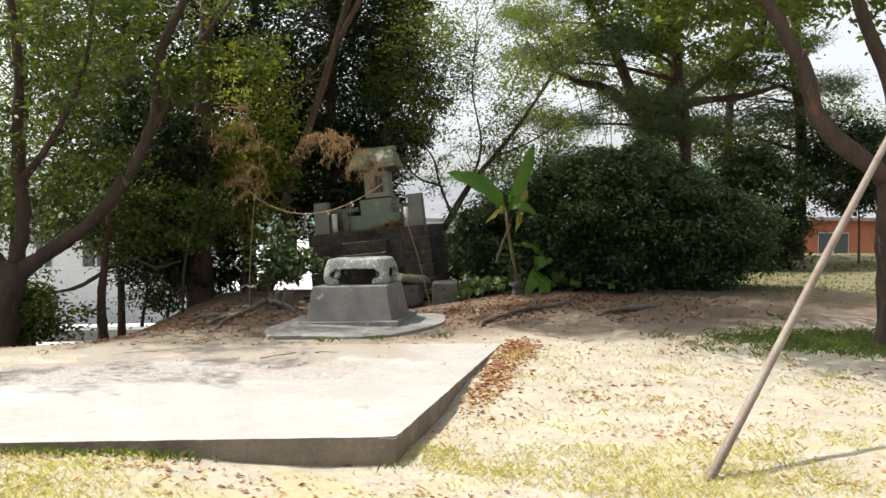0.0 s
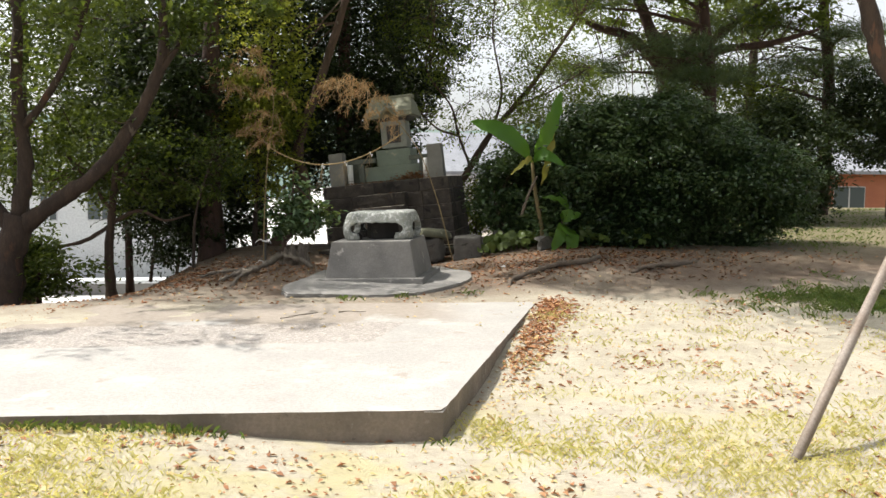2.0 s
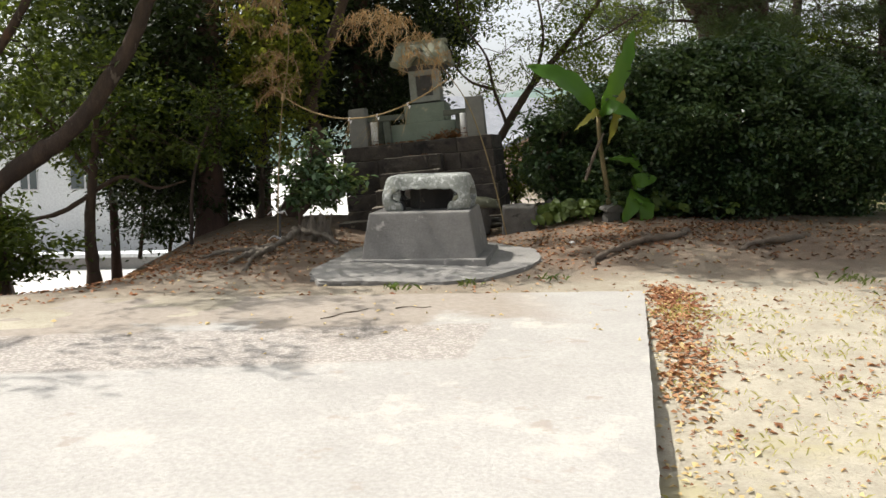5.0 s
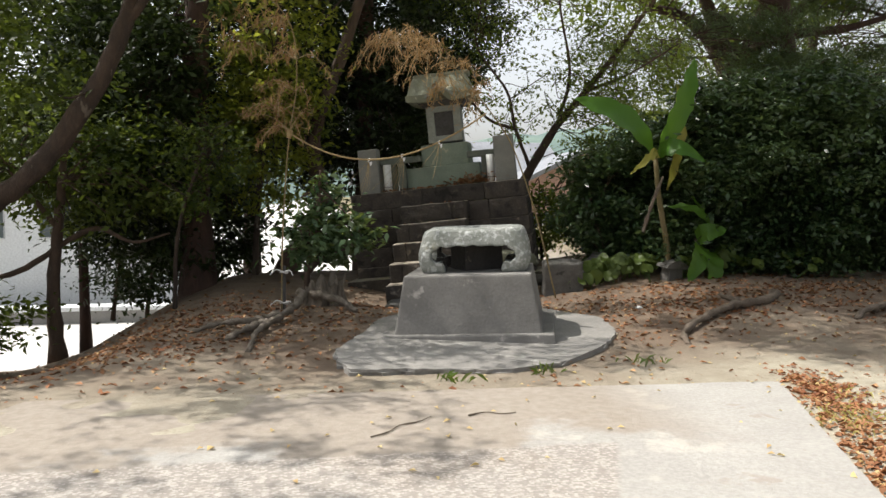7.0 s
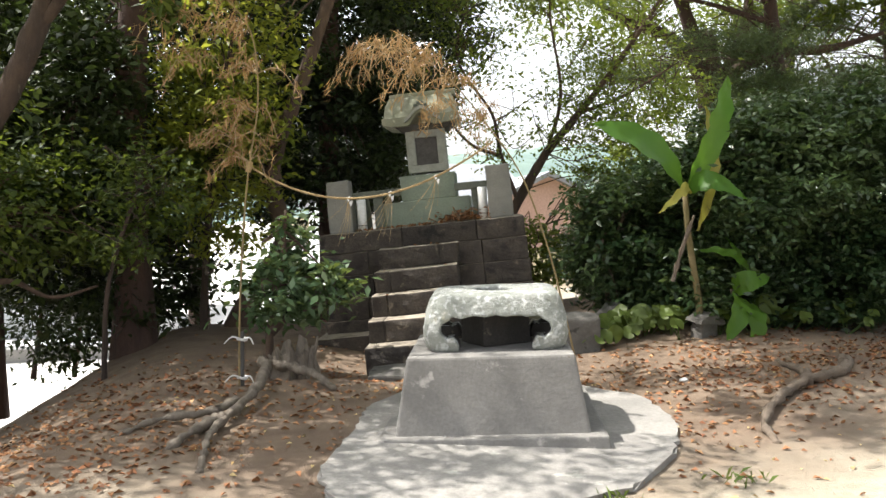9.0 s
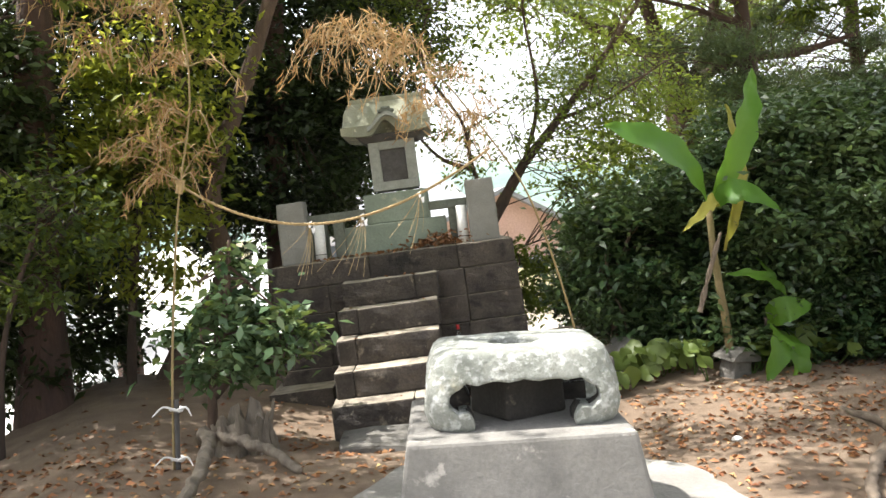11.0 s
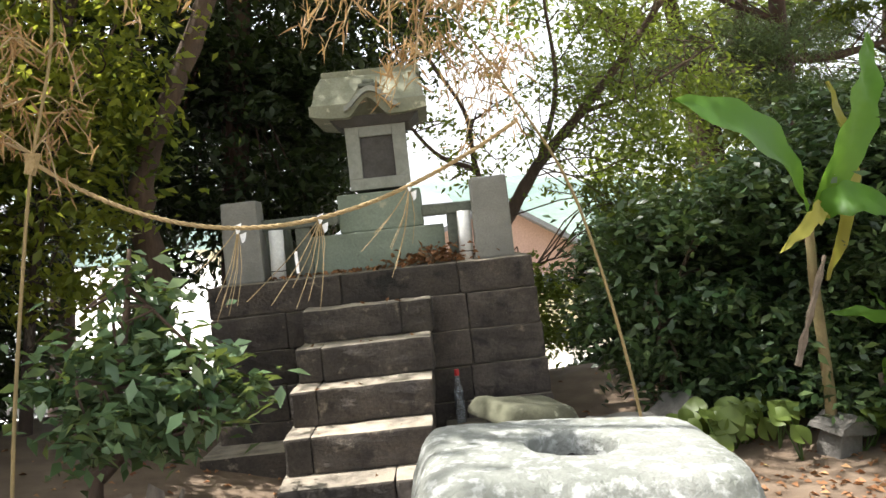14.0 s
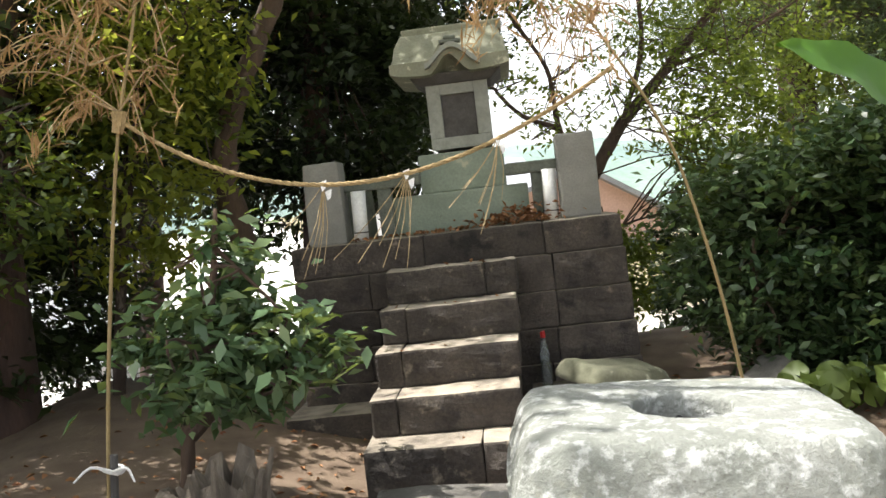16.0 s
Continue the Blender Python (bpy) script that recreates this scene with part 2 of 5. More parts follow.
M_BARK = surface("bark", (0.115, 0.074, 0.050), (0.058, 0.039, 0.028), 5, 35, 0.95, 0.9, stretch=(1.6, 1.6, 0.5), spots=[((0.19, 0.165, 0.135), 5, 0.63)])
M_BARK_DARK = surface("dark_bark", (0.075, 0.050, 0.036), (0.032, 0.023, 0.018), 5, 35, 0.95, 1.0, stretch=(1.6, 1.6, 0.5), spots=[((0.12, 0.098, 0.078), 5, 0.62), ((0.10, 0.052, 0.033), 3, 0.6)])
M_BARK_RED = surface("red_bark", (0.085, 0.048, 0.036), (0.045, 0.028, 0.022), 5, 35, 0.95, 0.9, stretch=(2, 2, 0.4))
M_ROOT = surface("weathered_root", (0.17, 0.13, 0.095), (0.10, 0.078, 0.058), 8, 60, 0.95, 0.8)
M_DEAD = surface("grey_dead_wood", (0.24, 0.20, 0.155), (0.12, 0.098, 0.076), 9, 70, 0.95, 0.9, stretch=(2, 2, 0.6))
M_ROPE = surface("straw_rope", (0.46, 0.34, 0.17), (0.36, 0.25, 0.12), 30, 180, 0.9, 0.8)
M_STRAW = surface("dry_straw", (0.42, 0.32, 0.18), (0.30, 0.22, 0.11), 30, 180, 0.9, 0.2)
M_PAPER = surface("white_paper", (0.75, 0.74, 0.72), (0.68, 0.67, 0.65), 20, 120, 0.8, 0.05)
M_BAMBOO = surface("dry_bamboo", (0.29, 0.21, 0.09), (0.20, 0.15, 0.065), 9, 90, 0.6, 0.15)
M_PIPE = surface("weathered_pipe", (0.20, 0.145, 0.105), (0.29, 0.25, 0.21), 4, 70, 0.6, 0.2, stretch=(1, 1, 0.35))
M_PLASTER = surface("white_wall", (0.72, 0.74, 0.74), (0.66, 0.68, 0.68), 0.4, 12, 0.85, 0.05)
M_PINK = surface("pink_wall", (0.60, 0.40, 0.34), (0.55, 0.36, 0.30), 0.5, 14, 0.85, 0.05)
M_BRICK = surface("orange_brick_wall", (0.42, 0.16, 0.09), (0.36, 0.13, 0.075), 2, 20, 0.9, 0.2)
M_TILE = surface("grey_roof_tile", (0.22, 0.23, 0.25), (0.30, 0.31, 0.33), 2, 20, 0.6, 0.2)
M_WINDOW, wt, wb = nodes_of("window_glass")
wb.inputs["Base Color"].default_value = (0.06, 0.08, 0.09, 1)
wb.inputs["Roughness"].default_value = 0.08
M_ALU = surface("window_frame_metal", (0.55, 0.56, 0.57), (0.48, 0.49, 0.50), 5, 40, 0.5, 0.05)
M_RED = surface("red_cap", (0.55, 0.03, 0.03), (0.5, 0.025, 0.025), 10, 60, 0.4, 0.02)
M_GLASS, gt, gb = nodes_of("clear_bottle_plastic")
gb.inputs["Base Color"].default_value = (0.8, 0.85, 0.85, 1)
gb.inputs["Roughness"].default_value = 0.06
gb.inputs["Transmission Weight"].default_value = 0.9
gb.inputs["IOR"].default_value = 1.35

# Dark evergreen green, deepened further to hold the backlit shade.
F_DARK = foliage("backlit_camphor_leaf", (0.009, 0.017, 0.005), (0.018, 0.032, 0.008), (0.045, 0.065, 0.016), 0.5, 0.22, (0.06, 0.09, 0.015))
# Sunshine through the leaves is mixed into this lighter colour.
F_MID = foliage("sun_tinted_leaf", (0.04, 0.07, 0.012), (0.095, 0.135, 0.02), (0.26, 0.29, 0.05), 0.45, 0.6, (0.45, 0.46, 0.05))
F_TREE = foliage("cherry_leaf", (0.028, 0.052, 0.012), (0.056, 0.094, 0.020), (0.16, 0.195, 0.04), 0.5, 0.52)
F_LEFT = foliage("broad_tree_leaf", (0.014, 0.030, 0.008), (0.028, 0.053, 0.012), (0.12, 0.155, 0.03), 0.5, 0.38, (0.24, 0.30, 0.03))
F_BUSH = foliage("shrub_leaf", (0.014, 0.034, 0.014), (0.034, 0.068, 0.026), (0.10, 0.14, 0.055), 0.30, 0.24, (0.14, 0.20, 0.04))
F_CAM = foliage("camellia_leaf", (0.03, 0.07, 0.033), (0.065, 0.12, 0.06), (0.18, 0.24, 0.12), 0.24, 0.2)
F_PINE = foliage("pine_needle", (0.03, 0.055, 0.025), (0.05, 0.085, 0.04), (0.09, 0.12, 0.05), 0.5, 0.2)
F_BANANA = foliage("banana_leaf", (0.05, 0.15, 0.018), (0.075, 0.19, 0.024), (0.15, 0.24, 0.035), 0.45, 0.5, (0.24, 0.42, 0.04))
F_YELLOW = foliage("yellowing_leaf", (0.25, 0.28, 0.04), (0.35, 0.33, 0.06), (0.42, 0.30, 0.10), 0.5, 0.4)
F_ROUND = foliage("round_leaf", (0.022, 0.055, 0.015), (0.038, 0.08, 0.02), (0.12, 0.15, 0.03), 0.5, 0.25)
F_DRY = foliage("dry_leaf", (0.17, 0.085, 0.036), (0.27, 0.155, 0.068), (0.42, 0.28, 0.14), 0.7, 0.35, (0.48, 0.33, 0.13))
F_FALL = foliage("fallen_leaf", (0.17, 0.06, 0.028), (0.30, 0.125, 0.055), (0.44, 0.27, 0.13), 0.75, 0.12, (0.40, 0.18, 0.07))
F_PILE = foliage("brown_leaf", (0.10, 0.04, 0.018), (0.18, 0.075, 0.03), (0.27, 0.14, 0.06), 0.8, 0.1, (0.24, 0.13, 0.05))
F_FALLY = foliage("yellow_fallen_leaf", (0.40, 0.25, 0.10), (0.54, 0.40, 0.18), (0.62, 0.50, 0.25), 0.7, 0.2, (0.6, 0.45, 0.15))
F_GRASS = foliage("grass_blade", (0.40, 0.38, 0.11), (0.54, 0.49, 0.17), (0.64, 0.56, 0.28), 0.6, 0.5, (0.66, 0.62, 0.16))
F_GREENGRASS = foliage("green_grass_blade", (0.04, 0.085, 0.015), (0.075, 0.13, 0.025), (0.17, 0.19, 0.06), 0.5, 0.3)


def ground_material():
    m, t, bsdf = nodes_of("earth")
    co = t.nodes.new("ShaderNodeTexCoord").outputs["Object"]
    xyz = t.nodes.new("ShaderNodeSeparateXYZ")
    t.links.new(co, xyz.inputs[0])
    big, mid, fine = noise_out(t, co, 0.7), noise_out(t, co, 4.0), noise_out(t, co, 55, 6, 0.75)
    wob = t.nodes.new("ShaderNodeMath")
    wob.operation = "MULTIPLY_ADD"
    t.links.new(big, wob.inputs[0])
    wob.inputs[1].default_value = 4.0
    t.links.new(xyz.outputs[1], wob.inputs[2])
    along = wob.outputs[0]
    sand = mix(t, ramp(t, mid, 0.35, 0.65), (0.49, 0.445, 0.345), (0.40, 0.36, 0.275))
    soil = mix(t, ramp(t, mid, 0.3, 0.7), (0.125, 0.085, 0.056), (0.20, 0.145, 0.10))
    col = mix(t, ramp(t, along, 10.0, 12.5), sand, soil)
    straw = ramp(t, noise_out(t, co, 1.6), 0.47, 0.62)
    near = mix(t, ramp(t, fine, 0.3, 0.7), (0.41, 0.37, 0.20), (0.53, 0.47, 0.29))
    n1 = t.nodes.new("ShaderNodeMath")
    n1.operation = "MULTIPLY"
    t.links.new(straw, n1.inputs[0])
    t.links.new(ramp(t, along, 8.5, 6.5), n1.inputs[1])
    col = mix(t, n1.outputs[0], col, near)
    green = mix(t, ramp(t, mid, 0.3, 0.7), (0.115, 0.115, 0.045), (0.20, 0.17, 0.085))
    g1 = t.nodes.new("ShaderNodeMath")
    g1.operation = "MULTIPLY"
    t.links.new(ramp(t, xyz.outputs[0], 4.0, 6.5), g1.inputs[0])
    t.links.new(ramp(t, along, 12.0, 15.5, 0.0, 0.8), g1.inputs[1])
    col = mix(t, g1.outputs[0], col, green)
    pale = mix(t, ramp(t, mid, 0.3, 0.7), (0.62, 0.61, 0.58), (0.54, 0.53, 0.50))
    far = t.nodes.new("ShaderNodeMath")
    far.operation = "MULTIPLY"
    t.links.new(ramp(t, along, 19.5, 20.5), far.inputs[0])
    t.links.new(ramp(t, xyz.outputs[0], 5.5, 4.0), far.inputs[1])
    col = mix(t, far.outputs[0], col, pale)
    grit = noise_out(t, co, 15, 8, 0.7)
    col = mix(t, ramp(t, grit, 0.52, 0.66, 0.0, 0.55), col, mix(t, 0.5, col, (0.16, 0.115, 0.07)))
    col = mix(t, ramp(t, fine, 0.3, 0.75, 0.0, 0.5), col, mix(t, 0.5, col, (0.10, 0.07, 0.045)))
    t.links.new(col, bsdf.inputs["Base Color"])
    bsdf.inputs["Roughness"].default_value = 0.95
    bp = node(t, "ShaderNodeBump", Strength=0.7, Distance=0.03)
    t.links.new(noise_out(t, co, 28, 9, 0.75), bp.inputs["Height"])
    t.links.new(bp.outputs[0], bsdf.inputs["Normal"])
    return m


M_GROUND = ground_material()


def add_soil_drift(m, lo, hi):
    """Blown soil lying over the far part of the slab."""
    t = m.node_tree
    bsdf = t.nodes["Principled BSDF"]
    col = bsdf.inputs["Base Color"].links[0].from_socket
    co = t.nodes.new("ShaderNodeTexCoord").outputs["Object"]
    xyz = t.nodes.new("ShaderNodeSeparateXYZ")
    t.links.new(co, xyz.inputs[0])
    wob = t.nodes.new("ShaderNodeMath")
    wob.operation = "MULTIPLY_ADD"
    t.links.new(noise_out(t, co, 0.9), wob.inputs[0])
    wob.inputs[1].default_value = 3.0
    t.links.new(xyz.outputs[1], wob.inputs[2])
    cut = t.nodes.new("ShaderNodeMath")
    cut.operation = "MULTIPLY"
    t.links.new(ramp(t, wob.outputs[0], lo, hi, 0.0, 0.85), cut.inputs[0])
    t.links.new(ramp(t, xyz.outputs[0], 0.9, 0.2), cut.inputs[1])
    soil = mix(t, ramp(t, noise_out(t, co, 18), 0.3, 0.7), (0.25, 0.205, 0.16), (0.31, 0.265, 0.215))
    t.links.new(mix(t, cut.outputs[0], col, soil), bsdf.inputs["Base Color"])


add_soil_drift(M_SLAB, 9.0, 9.3)


def add_aggregate(m, d_hi, y_lo, y_hi):
    """Exposed-aggregate panel set in the smooth slab, bounded parallel to its edges."""
    t = m.node_tree
    bsdf = t.nodes["Principled BSDF"]
    col = bsdf.inputs["Base Color"].links[0].from_socket
    co = t.nodes.new("ShaderNodeTexCoord").outputs["Object"]
    xyz = t.nodes.new("ShaderNodeSeparateXYZ")
    t.links.new(co, xyz.inputs[0])
    d = t.nodes.new("ShaderNodeMath")
    d.operation = "MULTIPLY_ADD"
    t.links.new(xyz.outputs[1], d.inputs[0])
    d.inputs[1].default_value = -0.375
    t.links.new(xyz.outputs[0], d.inputs[2])
    mask = ramp(t, d.outputs[0], d_hi, d_hi - 0.05)
    for lim in (ramp(t, xyz.outputs[1], y_lo, y_lo + 0.1), ramp(t, xyz.outputs[1], y_hi, y_hi - 0.05)):
        k = t.nodes.new("ShaderNodeMath")
        k.operation = "MULTIPLY"
        t.links.new(mask, k.inputs[0])
        t.links.new(lim, k.inputs[1])
        mask = k.outputs[0]
    vor = node(t, "ShaderNodeTexVoronoi", Scale=60.0)
    t.links.new(co, vor.inputs["Vector"])
    sep = t.nodes.new("ShaderNodeSeparateColor")
    t.links.new(vor.outputs["Color"], sep.inputs[0])
    peb = mix(t, ramp(t, sep.outputs[0], 0.2, 0.9), (0.235, 0.205, 0.18), (0.44, 0.40, 0.355))
    peb = mix(t, ramp(t, vor.outputs["Distance"], 0.45, 0.8, 0.0, 0.7), peb, (0.25, 0.215, 0.18))
    t.links.new(mix(t, mask, col, mix(t, 0.75, col, peb)), bsdf.inputs["Base Color"])


add_aggregate(M_SLAB, -2.75, 6.65, 7.65)


# ---- ground ----
def height(x, y):
    back = s01(8.8, 10.6, y)
    h = 0.13 + 0.15 * s01(4.6, 8.6, y)
    h += 0.13 * s01(-0.2, -2.4, x) * (1 - s01(4.8, 8.5, y)) * s01(-1, 3, y)
    h += 0.03 * back + 0.22 * s01(0.9, 3.2, x) * s01(9.0, 11.8, y)
    h -= 0.85 * s01(-1.9, -4.6, x) * s01(8.6, 12.6, y)
    brink = 15.5 - 2.2 * s01(-2.2, -3.8, x)
    h -= 3.2 * s01(brink, brink + 8.5, y) * s01(6.5, 2.0, x)
    h -= 2.6 * s01(-7, -13, x)
    h -= 2.5 * s01(27, 42, y) * s01(2, 6.5, x)
    h -= 0.20 * math.exp(-((x - 0.1) / 1.1) ** 2 - ((y - 13.3) / 0.85) ** 2)
    near = s01(22, 12, abs(y - 8)) * s01(14, 8, abs(x))
    h += near * (0.025 * noise.noise(Vector((x * 1.1, y * 1.1, 0))) + 0.012 * noise.noise(Vector((x * 4, y * 4, 3))))
    return h


def axis(lo, hi, step, far):
    inner = list(np.arange(lo, hi + 1e-6, step))
    grow, v, d = [], hi, step
    while v < far:
        d *= 1.28
        v += d
        grow.append(v)
    left, v, d = [], lo, step
    while v > -far:
        d *= 1.28
        v -= d
        left.append(v)
    return left[::-1] + inner + grow


def build_ground():
    xs, ys = axis(-7, 8, 0.13, 900), axis(-2, 19, 0.13, 900)
    verts = [(x, y, height(x, y)) for y in ys for x in xs]
    w = len(xs)
    faces = [(j * w + i, j * w + i + 1, (j + 1) * w + i + 1, (j + 1) * w + i) for j in range(len(ys) - 1) for i in range(w - 1)]
    me = bpy.data.meshes.new("ground")
    me.from_pydata(verts, [], faces)
    me.materials.append(M_GROUND)
    me.shade_smooth()
    return tagged(new("ground", me), "sandy earth with dry grass rising to a shaded mound", "ground", kind="structure")


build_ground()


# ---- concrete slab and mortar pad ----
def prism(outline, z0, z1, bevel=0.0, top=None):
    bm = bmesh.new()
    low = [bm.verts.new((x, y, z0)) for x, y in outline]
    high = [bm.verts.new((x, y, top(x, y) if top else z1)) for x, y in outline]
    bm.faces.new(low[::-1])
    cap = bm.faces.new(high)
    n = len(outline)
    for i in range(n):
        bm.faces.new((low[i], low[(i + 1) % n], high[(i + 1) % n], high[i]))
    if bevel:
        bmesh.ops.bevel(bm, geom=cap.edges[:], offset=bevel, segments=2, affect="EDGES")
    return bm


def edge_line(a, b, n, jag, seed):
    out = []
    for i in range(n):
        f = i / n
        d = jag * noise.noise(Vector((f * n * 0.9, seed, 0)))
        out.append((a[0] + (b[0] - a[0]) * f + d, a[1] + (b[1] - a[1]) * f + d))
    return out


SLAB = [(0.04, 4.64), (1.56, 8.70), (-2.92, 8.92), (-4.35, 4.90)]
slab_out = edge_line(SLAB[0], SLAB[1], 40, 0.02, 1) + edge_line(SLAB[1], SLAB[2], 20, 0.03, 2) + edge_line(SLAB[2], SLAB[3], 16, 0.03, 3) + edge_line(SLAB[3], SLAB[0], 40, 0.015, 4)


def slab_top(x, y):
    return 0.312 - 0.006 * (y - 4.6) + 0.003 * x


slab = tagged(part("concrete_slab", prism(slab_out, 0.0, 0.3, 0.012, slab_top), M_SLAB), "pale sun-bleached cast concrete slab lying on the earth", "slab")
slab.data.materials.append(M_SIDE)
# Faces turned sideways take a darker brown than the top.
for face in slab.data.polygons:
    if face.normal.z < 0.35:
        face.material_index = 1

PAD = [(-1.08, 9.28), (-0.66, 9.26), (-0.07, 9.18), (0.36, 9.33), (0.82, 9.78), (1.14, 10.35), (1.22, 11.0), (0.85, 11.5), (-0.3, 11.6), (-0.72, 11.1), (-0.86, 10.6), (-1.16, 9.85)]
pad_out = []
for k in range(12):
    pad_out += edge_line(PAD[k], PAD[(k + 1) % 12], 9, 0.05, 20 + k)
tagged(part("mortar_pad", prism(pad_out, 0.1, 0.345, 0.02, lambda x, y: 0.315 + 0.022 * (y - 9.2) + 0.012 * noise.noise(Vector((x * 2, y * 2, 0)))), M_PAD), "irregular grey mortar pad with broken edges under the pedestal", "pad")

# ---- pedestal with stone censer ----
PED = pose(0.03, 10.70, 0.345, 0, -2.2, -16.5)
pedestal = thing("pedestal", "grey concrete pedestal tapering upward on a low plinth", "pedestal", PED)
part("plinth", taper_box(1.34, 1.30, 1.31, 1.27, -0.08, 0.03, 0.01), M_PED, pedestal)
part("block", taper_box(1.14, 1.12, 0.98, 0.95, 0.0, 0.47, 0.016), M_PED, pedestal)


def censer_mesh():
    """Rounded block swelling below and drawn in above, closed top and bottom."""
    bm = bmesh.new()
    levels = [(0.0, 0.432), (0.03, 0.452), (0.09, 0.468), (0.15, 0.466), (0.21, 0.452), (0.26, 0.437), (0.298, 0.424), (0.324, 0.412), (0.339, 0.393), (0.346, 0.364), (0.348, 0.29)]
    rings = []
    for z, w in levels:
        ring = []
        for k in range(64):
            a = 2 * math.pi * k / 64
            c, d = math.cos(a), math.sin(a)
            r = (abs(c) ** 7 + abs(d) ** 7) ** (-1 / 7)
            ring.append(bm.verts.new((c * r * w, d * r * (w - 0.065), z)))
        rings.append(ring)
    for a, b in zip(rings, rings[1:]):
        for k in range(64):
            bm.faces.new((a[k], a[(k + 1) % 64], b[(k + 1) % 64], b[k]))
    bm.faces.new(rings[0][::-1])
    bm.faces.new(rings[-1])
    return bm


def arch_cutter(width, depth, seed):
    """Outline of the scrolled opening, as a prism."""
    h = width / 2
    pts = [(-h * 0.66, -0.06), (-h * 0.66, 0.045), (-h * 0.74, 0.09), (-h * 0.88, 0.085), (-h, 0.12), (-h * 0.97, 0.17), (-h * 0.84, 0.19)]
    for k in range(9):
        f = k / 8
        u = -h * 0.78 + f * h * 1.56
        pts.append((u, 0.212 - 0.012 * abs(math.sin(f * math.pi * 4)) + 0.008 * math.sin(f * math.pi)))
    pts += [(h * 0.84, 0.19), (h * 0.97, 0.17), (h, 0.12), (h * 0.88, 0.085), (h * 0.74, 0.09), (h * 0.66, 0.045), (h * 0.66, -0.06)]
    bm = bmesh.new()
    a = [bm.verts.new((x, -0.6, z)) for x, z in pts]
    b = [bm.verts.new((x, depth, z)) for x, z in pts]
    n = len(pts)
    bm.faces.new(a)
    bm.faces.new(b[::-1])
    for i in range(n):
        bm.faces.new((a[i], b[i], b[(i + 1) % n], a[(i + 1) % n]))
    bmesh.ops.recalc_face_normals(bm, faces=bm.faces[:])
    return bm


def baked(ob):
    dep = bpy.context.evaluated_depsgraph_get()
    me = bpy.data.meshes.new_from_object(ob.evaluated_get(dep))
    ob.modifiers.clear()
    old, ob.data = ob.data, me
    return ob


cm = censer_mesh()
bmesh.ops.recalc_face_normals(cm, faces=cm.faces[:])
censer = part("stone_censer", cm, M_URN, None)
tools = []
for turn, width, depth in ((0, 0.70, 0.62), (90, 0.54, 0.6)):
    c = new("cutter", mesh_of(arch_cutter(width, depth, turn), "cutter"))
    c.matrix_world = pose(0, 0, 0, 0, 0, turn)
    md = censer.modifiers.new("cut", "BOOLEAN")
    md.operation, md.object, md.solver = "DIFFERENCE", c, "EXACT"
    tools.append(c)
c = new("cutter", mesh_of(tube([(0, 0, 0.26), (0, 0, 0.34), (0, 0, 0.5)], 0.125, 0.132, 40, 1), "cutter"))
md = censer.modifiers.new("cut", "BOOLEAN")
md.operation, md.object, md.solver = "DIFFERENCE", c, "EXACT"
tools.append(c)
md = censer.modifiers.new("even", "REMESH")
md.mode, md.voxel_size = "VOXEL", 0.0095
md = censer.modifiers.new("worn", "SMOOTH")
md.factor, md.iterations = 0.5, 3
bpy.context.view_layer.update()
baked(censer)
for v in censer.data.vertices:
    v.co += Vector(v.normal) * (0.004 * noise.noise(v.co * 11) + 0.003 * noise.noise(v.co * 34))
censer.data.shade_smooth()
for c in tools:
    bpy.data.objects.remove(c)
censer.data.materials.clear()
censer.data.materials.append(M_URN)
censer.data.materials.append(M_INNER_SHADE)
# Inward faces of the openings get the painted interior shade.
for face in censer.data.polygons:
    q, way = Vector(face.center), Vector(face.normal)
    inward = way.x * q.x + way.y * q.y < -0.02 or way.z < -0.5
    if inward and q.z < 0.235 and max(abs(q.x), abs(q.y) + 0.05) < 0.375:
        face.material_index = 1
censer.matrix_world = PED @ pose(0.035, 0.06, 0.468, 0, 0, 0) @ Matrix.Diagonal((0.96, 0.97, 1.0, 1.0))
tagged(censer, "lichen-spotted stone censer on scrolled feet with a hollow top", "censer")
# The support stone carries the same painted shade.
core = part("support_stone", roughen(taper_box(0.36, 0.34, 0.34, 0.32, 0.0, 0.24, 0.02, cuts=2), 0.01, 9), M_INNER_SHADE, censer, "dark square inner support stone")
core.rotation_euler = (0, 0, radians(28))
ash = bmesh.new()
bmesh.ops.create_circle(ash, cap_ends=True, radius=0.12, segments=40)
bmesh.ops.subdivide_edges(ash, edges=ash.edges[:], cuts=2)
for v in ash.verts:
    v.co.z = 0.285 + 0.014 * noise.noise(v.co * 40)
part("ash_bed", ash, surface("ash", (0.10, 0.097, 0.092), (0.045, 0.043, 0.041), 60, 200, 0.95, 1.0), censer, "dark grey ash and gravel")

# ---- stone platform, steps and shrine, tilted together ----
SHR = pose(-0.666, 14.512, 1.372, 0, -6.1, -17.0)


